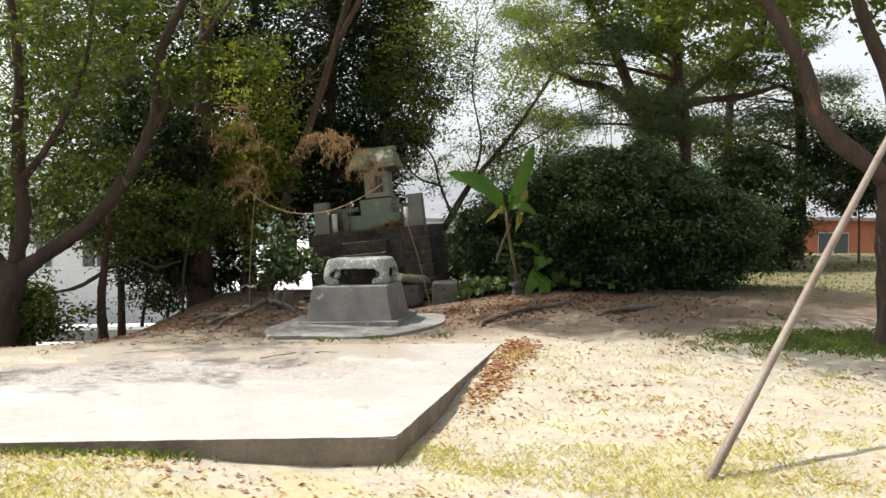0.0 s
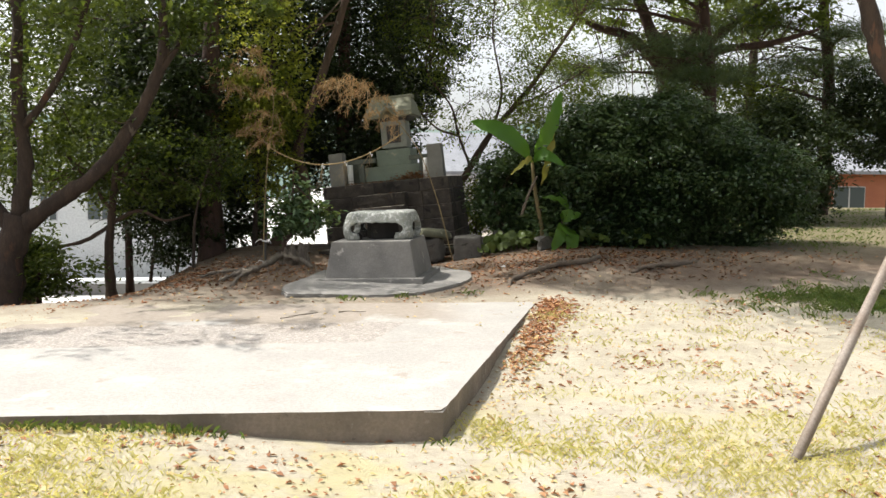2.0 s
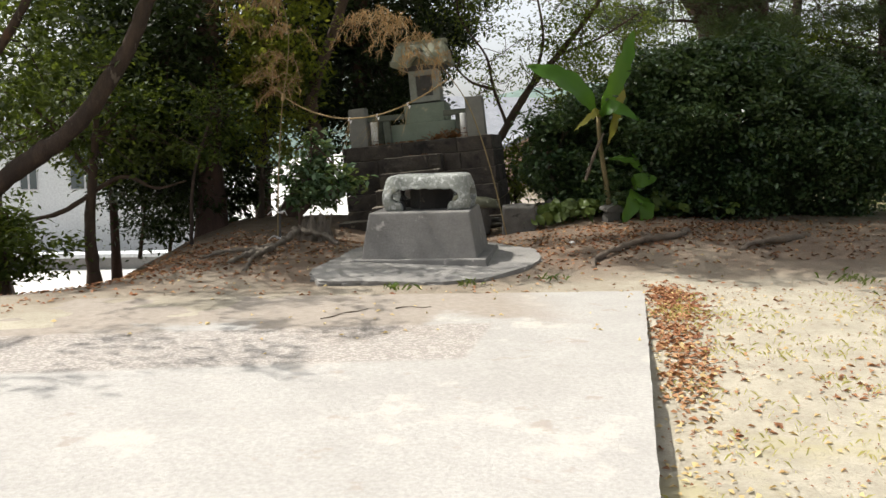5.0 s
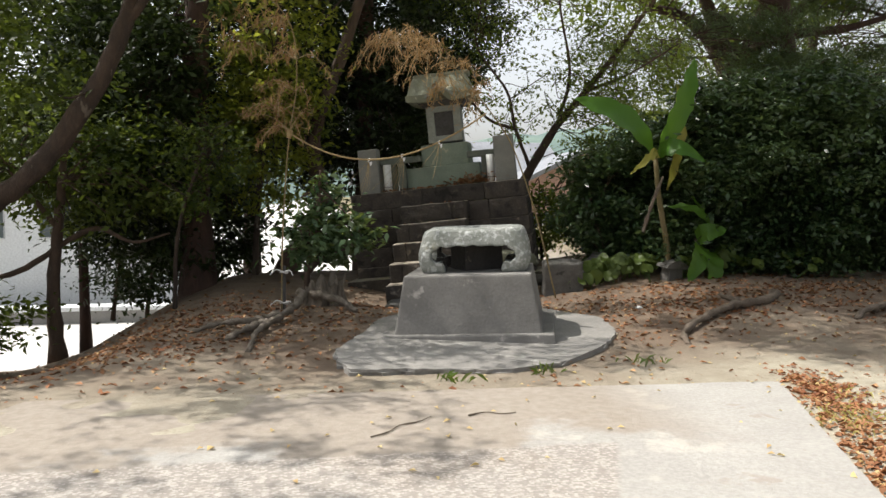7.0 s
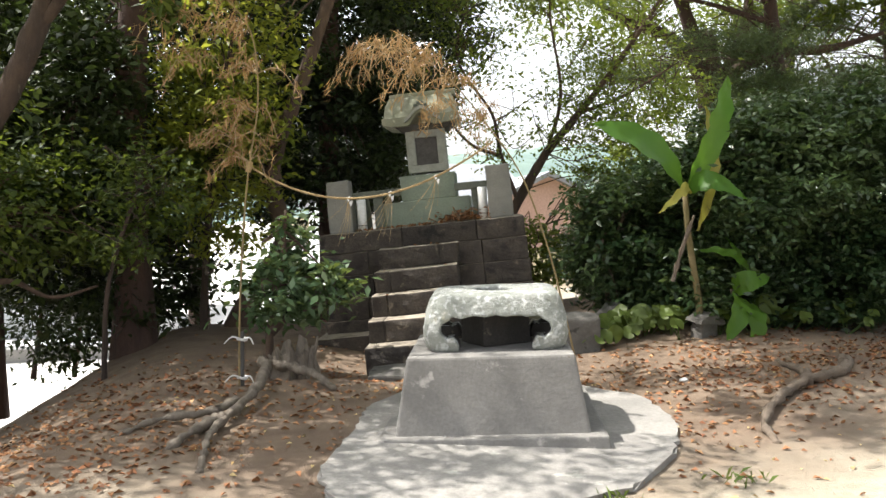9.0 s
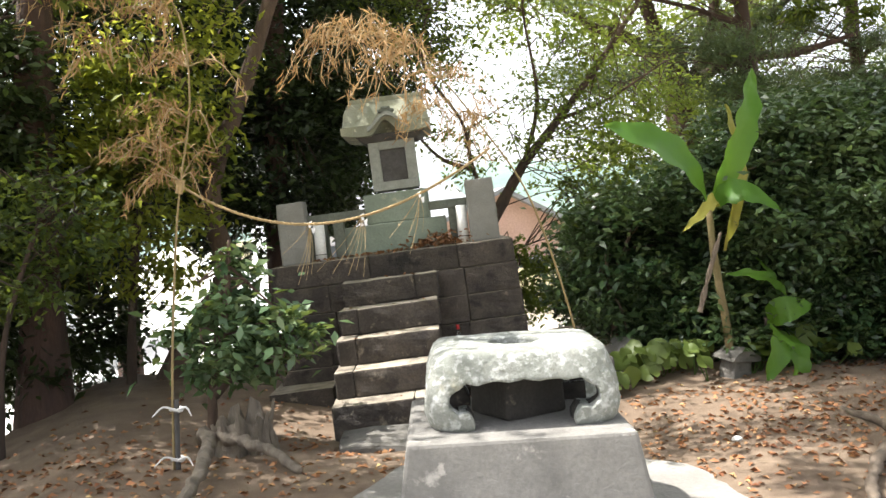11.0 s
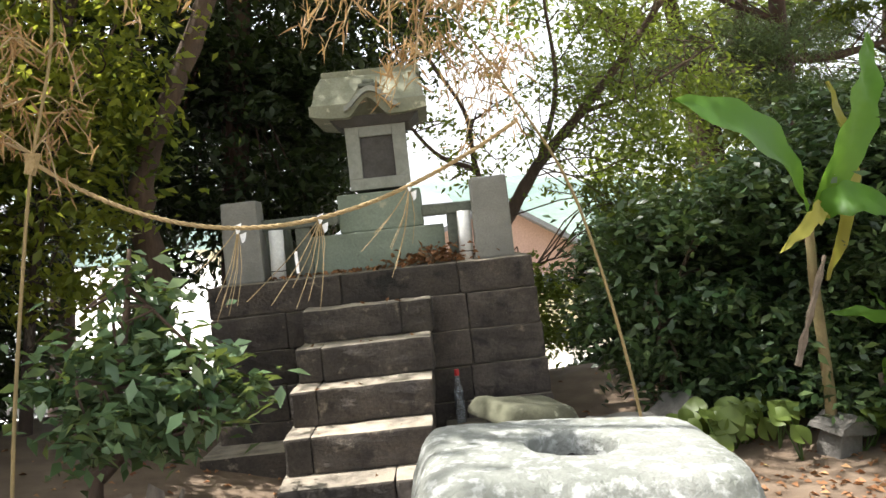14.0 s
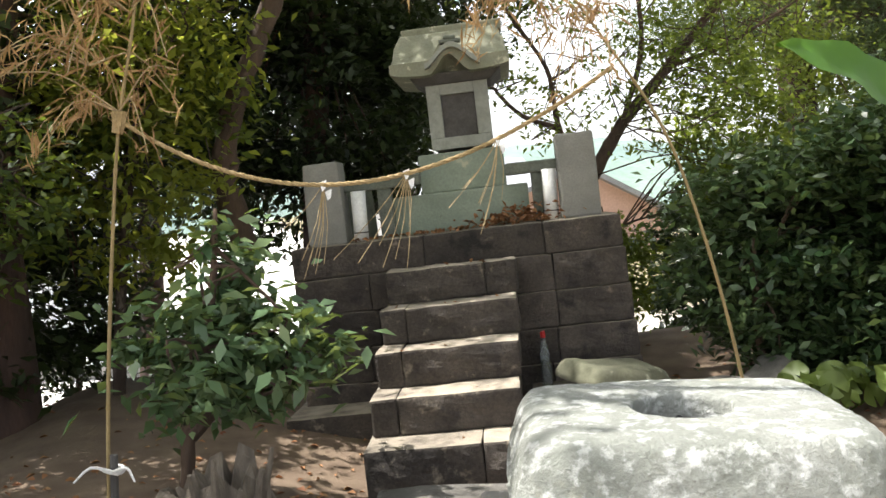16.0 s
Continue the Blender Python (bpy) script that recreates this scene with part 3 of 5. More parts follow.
def rough_block(lo, hi, seed, rough=0.010, cuts=5, bevel=0.013):
    """A hewn block: soft edges, uneven quarry face."""
    bm = taper_box(hi[0] - lo[0], hi[1] - lo[1], hi[0] - lo[0], hi[1] - lo[1], lo[2], hi[2], bevel, ((lo[0] + hi[0]) / 2, (lo[1] + hi[1]) / 2))
    bmesh.ops.subdivide_edges(bm, edges=[e for e in bm.edges if e.calc_length() > 0.12], cuts=cuts, use_grid_fill=True)
    bm.normal_update()
    mid = Vector(((lo[0] + hi[0]) / 2, 0, (lo[2] + hi[2]) / 2))
    for v in bm.verts:
        p = v.co * 6.5 + Vector((seed * 3.1, 0, seed * 1.3))
        inner = min(1.0, 14 * min(v.co.x - lo[0], hi[0] - v.co.x, v.co.z - lo[2], hi[2] - v.co.z)) if v.co.y < lo[1] + 0.02 else 0.25
        v.co += v.normal * rough * inner * (1.2 * noise.noise(p) + 0.7 * noise.noise(p * 2.7) + 0.35) + noise.noise_vector(p * 0.9) * rough * 0.45
    return bm


platform = thing("stone_platform", "sunken dark tuff block platform leaning to one side", "platform", SHR)
LEVELS = [0.0, -0.212, -0.45, -0.685, -0.915, -1.14]
JOINTS = [(0.80, 1.58), (0.42, 0.9, 1.62), (0.46, 1.0, 1.62), (0.38, 0.9, 1.60), (0.44, 1.0, 1.55)]
seed = 0
for i in range(5):
    out = 0.010 * i
    xs = [-0.078 - out * 0.2, *JOINTS[i], 2.080 + out]
    for a, b in zip(xs, xs[1:]):
        seed += 1
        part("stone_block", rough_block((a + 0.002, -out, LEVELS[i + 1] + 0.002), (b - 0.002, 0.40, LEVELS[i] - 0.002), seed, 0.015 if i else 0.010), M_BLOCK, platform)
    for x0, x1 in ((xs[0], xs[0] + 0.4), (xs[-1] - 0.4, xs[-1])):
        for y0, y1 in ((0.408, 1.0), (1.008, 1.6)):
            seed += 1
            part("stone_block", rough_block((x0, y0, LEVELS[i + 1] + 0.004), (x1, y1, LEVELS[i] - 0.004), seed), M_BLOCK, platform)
part("fill", box((0.32, 0.41, -1.3), (1.7, 1.58, -0.01)), M_BLOCK, platform)
for a, b, f, top in ((-0.14, 0.40, -0.38, -1.04), (1.45, 2.22, -0.13, -1.125)):
    seed += 1
    part("footing_block", rough_block((a, f, -1.38), (b, 0.5, top), seed), M_STEP, platform)

steps = thing("stone_steps", "worn dark stone steps climbing to the shrine platform", "steps", SHR)
for i in range(5):
    nose = -0.285 - 0.248 * i
    top = -0.198 - 0.209 * i
    x0, x1 = 0.568 - 0.018 * i, 1.383 - 0.017 * i
    for a, b in ((x0, x0 + 0.15), (x0 + 0.1505, x1)) if 0 < i < 4 else ((x0, x1 - 0.2), (x1 - 0.1995, x1)):
        seed += 1
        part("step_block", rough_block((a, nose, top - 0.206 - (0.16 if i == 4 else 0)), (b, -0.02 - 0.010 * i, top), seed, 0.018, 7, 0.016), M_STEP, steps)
tagged(part("paving_stone", roughen(taper_box(0.85, 0.55, 0.82, 0.52, 0, 0.07, 0.015, cuts=3), 0.02, 5), M_ROCK2), "flat grey paving stone below the lowest step", "stone").matrix_world = pose(-0.08, 12.50, 0.245, 0, -2, -14)

shrine = thing("stone_shrine", "small pale green tuff shrine with a curved stone roof", "shrine", SHR @ pose(0, 0.0, 0))
part("lower_base", roughen(box((0.55, 0.45, 0.0), (1.525, 1.20, 0.270), 0.012), 0.004, 6), M_GREEN, shrine)
part("upper_base", roughen(box((0.782, 0.51, 0.272), (1.385, 1.10, 0.548), 0.012), 0.004, 6), M_GREEN, shrine)
body = part("body", box((0.90, 0.62, 0.572), (1.31, 1.02, 1.08), 0.008), M_BODY, shrine)
for lo, hi in (((0.885, 0.575, 0.572), (1.325, 0.62, 0.655)), ((0.885, 0.575, 0.655), (0.985, 0.62, 1.05)), ((1.225, 0.575, 0.655), (1.325, 0.62, 1.05)), ((0.985, 0.575, 0.955), (1.225, 0.62, 1.05))):
    part("door_surround", box(lo, hi, 0.006), M_BODY, shrine)
part("door", box((0.986, 0.606, 0.656), (1.224, 0.622, 0.954), 0.003), M_NICHE, shrine, "dark recessed door panel")


def roof_mesh():
    """Hipped stone roof with flared eaves and a curved gable swelling over the front."""
    bm = bmesh.new()
    nx, ny = 36, 20
    rows = []
    x0, x1, y0, y1 = 0.665, 1.495, 0.40, 1.24
    for under in (0, 1):
        grid = []
        for j in range(ny + 1):
            line = []
            for i in range(nx + 1):
                u, v = i / nx * 2 - 1, j / ny * 2 - 1
                x = (x0 + x1) / 2 + u * (x1 - x0) / 2
                y = (y0 + y1) / 2 + v * (y1 - y0) / 2
                ridge = 0.30
                slope = max(0.0, min(1.0, (1 - abs(v)) / 0.74)) ** 1.25
                hip = max(0.0, min(1.0, (1 - abs(u)) / 0.16)) ** 0.5
                z = 1.135 + ridge * min(slope, hip) + 0.035 * abs(u) ** 4 * (1 - slope)
                if v < -0.2:
                    k = s01(0.36, 0.0, abs(u)) * s01(-0.2, -0.5, v)
                    z = max(z, 1.135 + 0.15 * k + 0.045 * s01(-0.4, -1.0, -abs(v)))
                if under:
                    k = s01(0.36, 0.0, abs(u)) * s01(-0.35, -0.8, v)
                    z = 1.08 + 0.13 * k + 0.03 * abs(u) ** 4
                line.append(bm.verts.new((x, y, z)))
            grid.append(line)
        rows.append(grid)
    for under, grid in enumerate(rows):
        for j in range(ny):
            for i in range(nx):
                f = (grid[j][i], grid[j][i + 1], grid[j + 1][i + 1], grid[j + 1][i])
                bm.faces.new(f[::-1] if under else f)
    a, b = rows
    for i in range(nx):
        bm.faces.new((a[0][i], b[0][i], b[0][i + 1], a[0][i + 1]))
        bm.faces.new((a[ny][i + 1], b[ny][i + 1], b[ny][i], a[ny][i]))
    for j in range(ny):
        bm.faces.new((a[j + 1][0], b[j + 1][0], b[j][0], a[j][0]))
        bm.faces.new((a[j][nx], b[j][nx], b[j + 1][nx], a[j + 1][nx]))
    bmesh.ops.recalc_face_normals(bm, faces=bm.faces[:])
    return bm


roof = part("roof", roof_mesh(), M_ROOF, shrine)
part("ridge", box((0.74, 0.72, 1.40), (1.47, 0.90, 1.475), 0.015), M_ROOF, roof)
part("under_roof", taper_box(0.50, 0.50, 0.66, 0.62, 1.03, 1.10, 0.01, (1.105, 0.80)), M_NICHE, roof)
fin = bmesh.new()
prev = None
for k in range(17):
    f = k / 16 * 2 - 1
    x, z = 1.105 + f * 0.19, 1.115 + 0.13 * math.cos(f * math.pi / 2) ** 1.6
    ring = [fin.verts.new((x, 0.338, z)), fin.verts.new((x, 0.338, z + 0.035)), fin.verts.new((x, 0.40, z + 0.035)), fin.verts.new((x, 0.40, z))]
    if prev:
        for q in range(4):
            fin.faces.new((prev[q], prev[(q + 1) % 4], ring[(q + 1) % 4], ring[q]))
    else:
        fin.faces.new(ring[::-1])
    prev = ring
fin.faces.new(prev)
bmesh.ops.recalc_face_normals(fin, faces=fin.faces[:])
part("gable_board", fin, M_BODY, roof)
crest = box((1.03, 0.345, 1.275), (1.18, 0.42, 1.30), 0.008)
box((1.065, 0.345, 1.30), (1.145, 0.42, 1.325), 0.008, crest)
part("gable_crest", crest, M_RAIL, roof)

for nm, x0, x1, lean in (("a", 0.022, 0.268, 0), ("b", 1.732, 1.976, 0)):
    post = thing("stone_post", "square grey granite post on the platform corner", "post", SHR @ pose((x0 + x1) / 2, 0.29, 0.0), group="platform posts")
    part("shaft", roughen(taper_box(0.262, 0.25, 0.245, 0.235, -0.005, 0.555, 0.018, cuts=1), 0.006, 8, x0), M_POST, post)
for x, y in ((0.365, 0.22), (1.660, 0.30)):
    vase = thing("flower_tube", "white plastic flower tube wired to the post", "vase", SHR @ pose(x, y, 0, 0, 2, 0), group="flower tubes")
    part("tube", tube([(0, 0, 0), (0, 0, 0.17), (0, 0, 0.34)], 0.05, 0.05, 16, 1), M_TUBE, vase, smooth=True)
    part("wire", tube([(0.052 * math.cos(a), 0.052 * math.sin(a), 0.06) for a in np.linspace(0, 6.28, 17)], 0.004, 0.004, 5, 1), M_NICHE, vase)
for lo, hi in (((0.20, 0.30, 0.34), (0.80, 0.42, 0.42)), ((1.38, 0.34, 0.33), (1.80, 0.46, 0.41))):
    rail = thing("stone_rail", "dark mossy stone rail between post and shrine base", "rail", SHR, group="platform rails")
    part("bar", roughen(box(lo, hi, 0.015), 0.006, 8), M_RAIL, rail)
    cx = hi[0] - 0.2 if lo[0] > 1 else lo[0] + 0.34
    part("upright", box((cx - 0.05, lo[1] + 0.02, -0.005), (cx + 0.05, hi[1] - 0.02, lo[2] + 0.004), 0.01), M_RAIL, rail)
# a stone seat block left behind the post
tagged(part("stone_lantern_stub", roughen(taper_box(0.2, 0.18, 0.17, 0.16, 0, 0.42, 0.02, cuts=1), 0.01, 8), M_RAIL), "dark weathered stone stub behind the post", "stone").matrix_world = SHR @ pose(0.26, 0.95, -0.003)

# ---- bottle, rocks ----
bottle = thing("bottle", "clear plastic bottle with a red cap beside the steps", "bottle", SHR @ pose(1.50, -0.13, -1.03))
part("bottle_body", tube([(0, 0, 0), (0, 0, 0.02), (0, 0, 0.20)], 0.031, 0.031, 16, 1), M_GLASS, bottle, smooth=True)
part("neck", tube([(0, 0, 0.20), (0, 0, 0.25), (0, 0, 0.31)], 0.031, 0.012, 16, 2), M_GLASS, bottle, smooth=True)
part("cap", tube([(0, 0, 0.305), (0, 0, 0.33), (0, 0, 0.345)], 0.016, 0.015, 14, 1), M_RED, bottle)
tagged(part("stone_ledge", roughen(box((-0.12, -0.12, -0.12), (0.14, 0.12, 0.0), 0.01), 0.01, 7), M_BLOCK), "small dark ledge stone under the bottle", "stone").matrix_world = SHR @ pose(1.52, -0.14, -1.03)


def boulder(name, size, m, material, label, seed, amount=0.12, flat=False):
    bm = bmesh.new()
    bmesh.ops.create_icosphere(bm, subdivisions=4, radius=0.5)
    for v in bm.verts:
        p = v.co.normalized()
        q = p / max(abs(p.x), abs(p.y), abs(p.z)) * 0.5
        v.co = v.co.lerp(q, 0.55)
        v.co += p * amount * noise.noise(p * 1.6 + Vector((seed, 0, 0))) + p * amount * 0.4 * noise.noise(p * 5 + Vector((seed, 0, 0)))
        v.co = Vector((v.co.x * size[0], v.co.y * size[1], (v.co.z + 0.5) * size[2]))
    ob = part(name, bm, material, None, smooth=True)
    ob.matrix_world = m
    return tagged(ob, label, "rock")


tagged(part("stone_block", roughen(taper_box(0.44, 0.40, 0.41, 0.37, 0, 0.40, 0.03, cuts=4), 0.02, 6, 1.3), M_ROCK2, smooth=True), "squat grey hewn stone block standing beside the platform", "rock").matrix_world = pose(1.52, 13.0, 0.27, 2, -2, -12)
boulder("rock", (0.44, 0.42, 0.42), pose(0.95, 13.30, 0.22, 0, 0, 15), M_ROCK2, "rough grey base stone under a flat capstone", 2.2)
tagged(part("rock", roughen(taper_box(0.56, 0.46, 0.46, 0.36, 0, 0.12, 0.045, cuts=4), 0.022, 5, 4.1), M_ROCK, smooth=True), "flat mossy green capstone lying on a block", "rock").matrix_world = pose(0.98, 13.27, 0.64, 2, 5, 12)
boulder("rock", (0.6, 0.4, 0.15), pose(1.50, 13.85, 0.30, 0, 0, -20), M_ROCK2, "grey field stone half sunk in the earth", 7.7)
boulder("rock", (0.5, 0.3, 0.26), pose(2.05, 13.35, 0.42, 0, -32, 20), M_ROCK2, "tilted dark stone leaning under the shrubs", 9.2)
tiny = thing("stone_marker", "small weathered grey stone marker with a pitched cap", "stone", pose(2.62, 12.60, height(2.62, 12.60) - 0.04, 3, 3, 8) @ Matrix.Scale(0.9, 4))
part("shaft", roughen(taper_box(0.21, 0.19, 0.18, 0.17, -0.06, 0.20, 0.015, cuts=4), 0.012, 9, 3.2), M_ROCK2, tiny)
cap = bmesh.new()
ends = [[cap.verts.new((x, y, z)) for x, z in ((-0.15, 0.19), (0.15, 0.19), (0.14, 0.225), (0.0, 0.30), (-0.14, 0.225))] for y in (-0.13, 0.13)]
cap.faces.new(ends[0])
cap.faces.new(ends[1][::-1])
for k in range(5):
    cap.faces.new((ends[0][k], ends[1][k], ends[1][(k + 1) % 5], ends[0][(k + 1) % 5]))
bmesh.ops.recalc_face_normals(cap, faces=cap.faces[:])
bmesh.ops.subdivide_edges(cap, edges=cap.edges[:], cuts=3, use_grid_fill=True)
part("cap", roughen(cap, 0.012, 11, 1.1), M_ROCK2, tiny)

# ---- bamboo poles, straw rope, paper ----
def bamboo(name, pts, r0, r1, label):
    ob = thing(name, label, "bamboo pole")
    line = curve_points(pts, 6)
    part("culm", tube(line, r0, r1, 8, 1), M_BAMBOO, ob, smooth=True)
    for k in range(3, len(line) - 1, 3):
        d = (line[k + 1] - line[k - 1]).normalized() * 0.006
        r = r0 + (r1 - r0) * k / len(line)
        part("joint", tube([line[k] - d, line[k], line[k] + d], r * 1.22, r * 1.22, 8, 1), M_BAMBOO, ob)
    return ob


def dry_spray(parent, roots, per, reach, droop=0.5):
    """Thin drooping twigs with narrow dry leaves."""
    bm, pos, out = bmesh.new(), [], []
    for root in roots:
        for _ in range(per):
            d = Vector(rng.normal(0, 1, 3)) + Vector((-0.5, 0.0, 0.0))
            d.z = abs(d.z) * 0.35 - 0.05
            d = d.normalized() * reach * rng.uniform(0.5, 1.1)
            a = Vector(root)
            pts = [a, a + d * 0.5 + Vector((0, 0, 0.03)), a + d - Vector((0, 0, droop * reach * rng.uniform(0.3, 1.0)))]
            line = curve_points(pts, 4)
            tube(line, 0.004, 0.002, 4, 1, bm=bm)
            for q in line[2:]:
                for _ in range(4):
                    pos.append(q + Vector(rng.normal(0, 0.026, 3)))
                    o = d.normalized() * 0.6 + Vector((0, 0, -0.9))
                    out.append(o)
    tagged(part("twigwork", bm, M_STRAW, parent), kind="stuff")
    part("dry_foliage", leaves("dry_foliage", np.array(pos), 0.11, F_DRY, 0.085, 0.2, 0.5, outward=np.array(out)), F_DRY, parent)


bl = bamboo("bamboo_pole", [(-1.61, 12.05, 0.20), (-1.60, 12.05, 0.9), (-1.56, 12.04, 1.6), (-1.52, 12.0, 2.0), (-1.45, 12.0, 2.5), (-1.5, 11.95, 3.0), (-1.75, 11.85, 3.3)], 0.0085, 0.005, "slim dry bamboo pole tied to an iron stake")
bl.matrix_world = pose(0.06, 0.24, -0.01)
dry_spray(bl, [(-1.52, 12.0, 2.03), (-1.47, 12.0, 2.4), (-1.46, 12.0, 2.7), (-1.55, 11.95, 3.0), (-1.7, 11.9, 3.25), (-1.62, 12.0, 2.2), (-1.9, 11.9, 2.75), (-2.05, 11.8, 3.0)], 6, 0.42)
part("stake", tube([(-1.585, 12.04, 0.2), (-1.585, 12.04, 0.45), (-1.583, 12.04, 0.72)], 0.016, 0.016, 8, 1), M_NICHE, bl, "dark iron stake")
for z in (0.36, 0.66):
    t1 = tube([(-1.585 + 0.034 * math.cos(a), 12.045 + 0.034 * math.sin(a), z + 0.006 * math.sin(2 * a)) for a in np.linspace(0, 6.28, 13)], 0.010, 0.010, 6, 1)
    tube([(-1.585, 12.01, z), (-1.66, 11.99, z + 0.03), (-1.72, 11.98, z - 0.02)], 0.008, 0.004, 5, 3, bm=t1)
    tube([(-1.585, 12.01, z), (-1.53, 11.99, z + 0.02), (-1.50, 11.97, z - 0.03)], 0.008, 0.004, 5, 3, bm=t1)
    part("tie", t1, M_PAPER, bl, "white cloth tie")
br = bamboo("bamboo_pole", [(1.34, 12.32, 0.26), (1.12, 12.31, 1.1), (0.92, 12.3, 1.68), (0.76, 12.3, 2.02), (0.52, 12.3, 2.34), (0.20, 12.28, 2.70), (-0.15, 12.2, 2.92), (-0.5, 12.1, 2.95)], 0.0085, 0.004, "slim dry bamboo pole bent over the shrine")
THIN = pose(-0.967, 8.83, 1.71) @ Matrix.Scale(0.91, 4) @ pose(0.967, -8.83, -1.71)
br.matrix_world = THIN
dry_spray(br, [(0.45, 12.3, 2.42), (0.2, 12.28, 2.70), (0.0, 12.2, 2.85), (-0.2, 12.2, 2.93), (-0.45, 12.1, 2.95), (-0.1, 12.1, 2.75), (-0.55, 12.05, 2.85), (0.1, 12.3, 2.5)], 6, 0.40, 0.8)

ROPE_A, ROPE_B = Vector((-1.46, 12.24, 1.99)), THIN @ Vector((0.54, 12.3, 2.24))


def rope_at(f):
    p = ROPE_A.lerp(ROPE_B, f)
    return p - Vector((0, 0, 0.335 * 4 * f * (1 - f) * (1.12 - 0.24 * f)))


rope = thing("straw_rope", "twisted straw rope hung between two bamboo poles", "rope")
for ph in range(3):
    line = []
    for k in range(121):
        f = k / 120
        a = f * 120 + ph * 2.094
        line.append(rope_at(f) + Vector((0.003 * math.cos(a), 0.0045 * math.cos(a), 0.0045 * math.sin(a))))
    part("strand", tube(line, 0.0054, 0.0054, 6, 1), M_ROPE, rope, smooth=True)
part("knot", tube([ROPE_A + Vector((0, 0, 0.03)), ROPE_A, ROPE_A - Vector((0.01, 0, 0.05))], 0.03, 0.02, 8, 2, 0.3), M_ROPE, rope)
for f in (0.40, 0.57, 0.76):
    p = rope_at(f)
    tas = bmesh.new()
    for _ in range(7):
        d = Vector((rng.normal(0.0, 0.055) - 0.10, rng.normal(0, 0.03), -rng.uniform(0.18, 0.38)))
        tube([p, p + d * 0.5 + Vector((0.015, 0, 0)), p + d], 0.0021, 0.0012, 4, 2, bm=tas)
    part("straw_tassel", tas, M_STRAW, rope)
    pb = bmesh.new()
    for dx, dz, tw in ((0, 0, 0.2), (0.02, -0.035, -0.4)):
        vs = [pb.verts.new(p + Vector((dx + a * (0.011 + 0.004 * b), 0.012 * b + 0.006 * a, dz + 0.02 * b + 0.005 * a))) for a, b in ((-1, 0.6), (1, 0.7), (1.1, -1), (-0.8, -1.1))]
        pb.faces.new(vs)
    pp = part("paper_strip", pb, M_PAPER, rope, "crumpled white paper strip")
    md = pp.modifiers.new("thick", "SOLIDIFY")
    md.thickness = 0.002

# ---- scrap of paper on the earth ----
scrap = bmesh.new()
bmesh.ops.create_icosphere(scrap, subdivisions=2, radius=0.03)
for v in scrap.verts:
    v.co = Vector((v.co.x * 1.3, v.co.y, v.co.z * 0.5)) + 0.012 * noise.noise_vector(v.co * 60)
tagged(part("paper_scrap", scrap, M_PAPER), "crumpled scrap of white paper on the earth", "litter").matrix_world = pose(1.75, 11.38, height(1.75, 11.38) + 0.010, 0, 0, 30)

# ---- leaning prop pole ----
tagged(part("prop_pole", tube([(1.83, 4.08, 0.06), (3.15, 5.10, 1.31), (4.45, 6.1, 2.51), (5.6, 6.98, 3.56)], 0.030, 0.028, 14, 3), M_PIPE, smooth=True), "weathered brown metal pipe propped slantwise against a tree", "pole")


# ---- trees and shrubs ----
def limb(parent, pts, r0, r1, material=M_BARK, name="limb", flare=0.0, sides=10):
    return part(name, tube(pts, r0, r1, sides, 6, 0.35, flare=flare, seed=pts[0][0]), material, parent, smooth=True)


def twigs_to(parent, starts, targets, r0=0.022, material=M_BARK, sag=0.15):
    bm = bmesh.new()
    starts = [Vector(s) for s in starts]
    for c in targets:
        c = Vector(c)
        a = min(starts, key=lambda s: (s - c).length + 0.7 * rng.random())
        mid = a.lerp(c, 0.5) + Vector(rng.normal(0, sag, 3)) + Vector((0, 0, 0.12 * (c - a).length))
        tube([a, mid, c], r0, 0.005, 5, 3, bm=bm)
    return tagged(part("twigwork", bm, material, parent), kind="stuff")


THICK = 2.0


def crown(parent, balls, leaf, material, name="crown", flat=0.5, aspect=0.45, droop=0.3, starts=(), bark=M_BARK, twig=0.014, every=6, thick=THICK):
    """balls: rows of centre, radii, clumps, spread, leaves a clump."""
    ps, cs, os_ = [], [], []
    for centre, radii, count, spread, per, *rest in balls:
        p, c, o = clumps(centre, radii, int(count * 1.25), spread, per * thick, *rest)
        ps.append(p), cs.append(c), os_.append(o)
    p = np.concatenate(ps)
    part(name, leaves(name, p, leaf * 1.3, material, aspect, flat, droop, outward=np.concatenate(os_) * 0.4), material, parent)
    if len(starts):
        twigs_to(parent, starts, np.concatenate(cs)[::every], twig, bark)


def along(pts, n=5):
    return curve_points(pts, n)


# forked tree at the edge of the mound
fork = thing("forked_tree", "grey-barked broadleaf tree forking low into bowed limbs", "tree")
t0 = [(-5.24, 12.62, -0.45), (-5.12, 12.6, 0.3), (-4.96, 12.6, 1.0)]
l1 = [(-4.98, 12.6, 0.75), (-4.61, 12.58, 1.05), (-4.15, 12.55, 1.38), (-3.77, 12.5, 1.69), (-3.26, 12.45, 2.39), (-2.92, 12.4, 3.18), (-2.83, 12.35, 4.05), (-2.5, 12.2, 4.75), (-2.1, 12.1, 5.8)]
l2 = [(-5.05, 12.6, 0.8), (-5.35, 12.6, 1.25), (-5.8, 12.6, 2.1), (-6.5, 12.5, 3.0), (-7.4, 12.4, 4.2)]
l3 = [(-4.97, 12.6, 0.95), (-4.85, 12.65, 1.7), (-4.95, 12.7, 2.7), (-4.92, 12.7, 3.9), (-5.1, 12.7, 5.6)]
l4 = [(-3.0, 12.42, 2.95), (-2.65, 12.3, 3.4), (-2.2, 12.0, 4.2), (-1.5, 11.6, 5.0)]
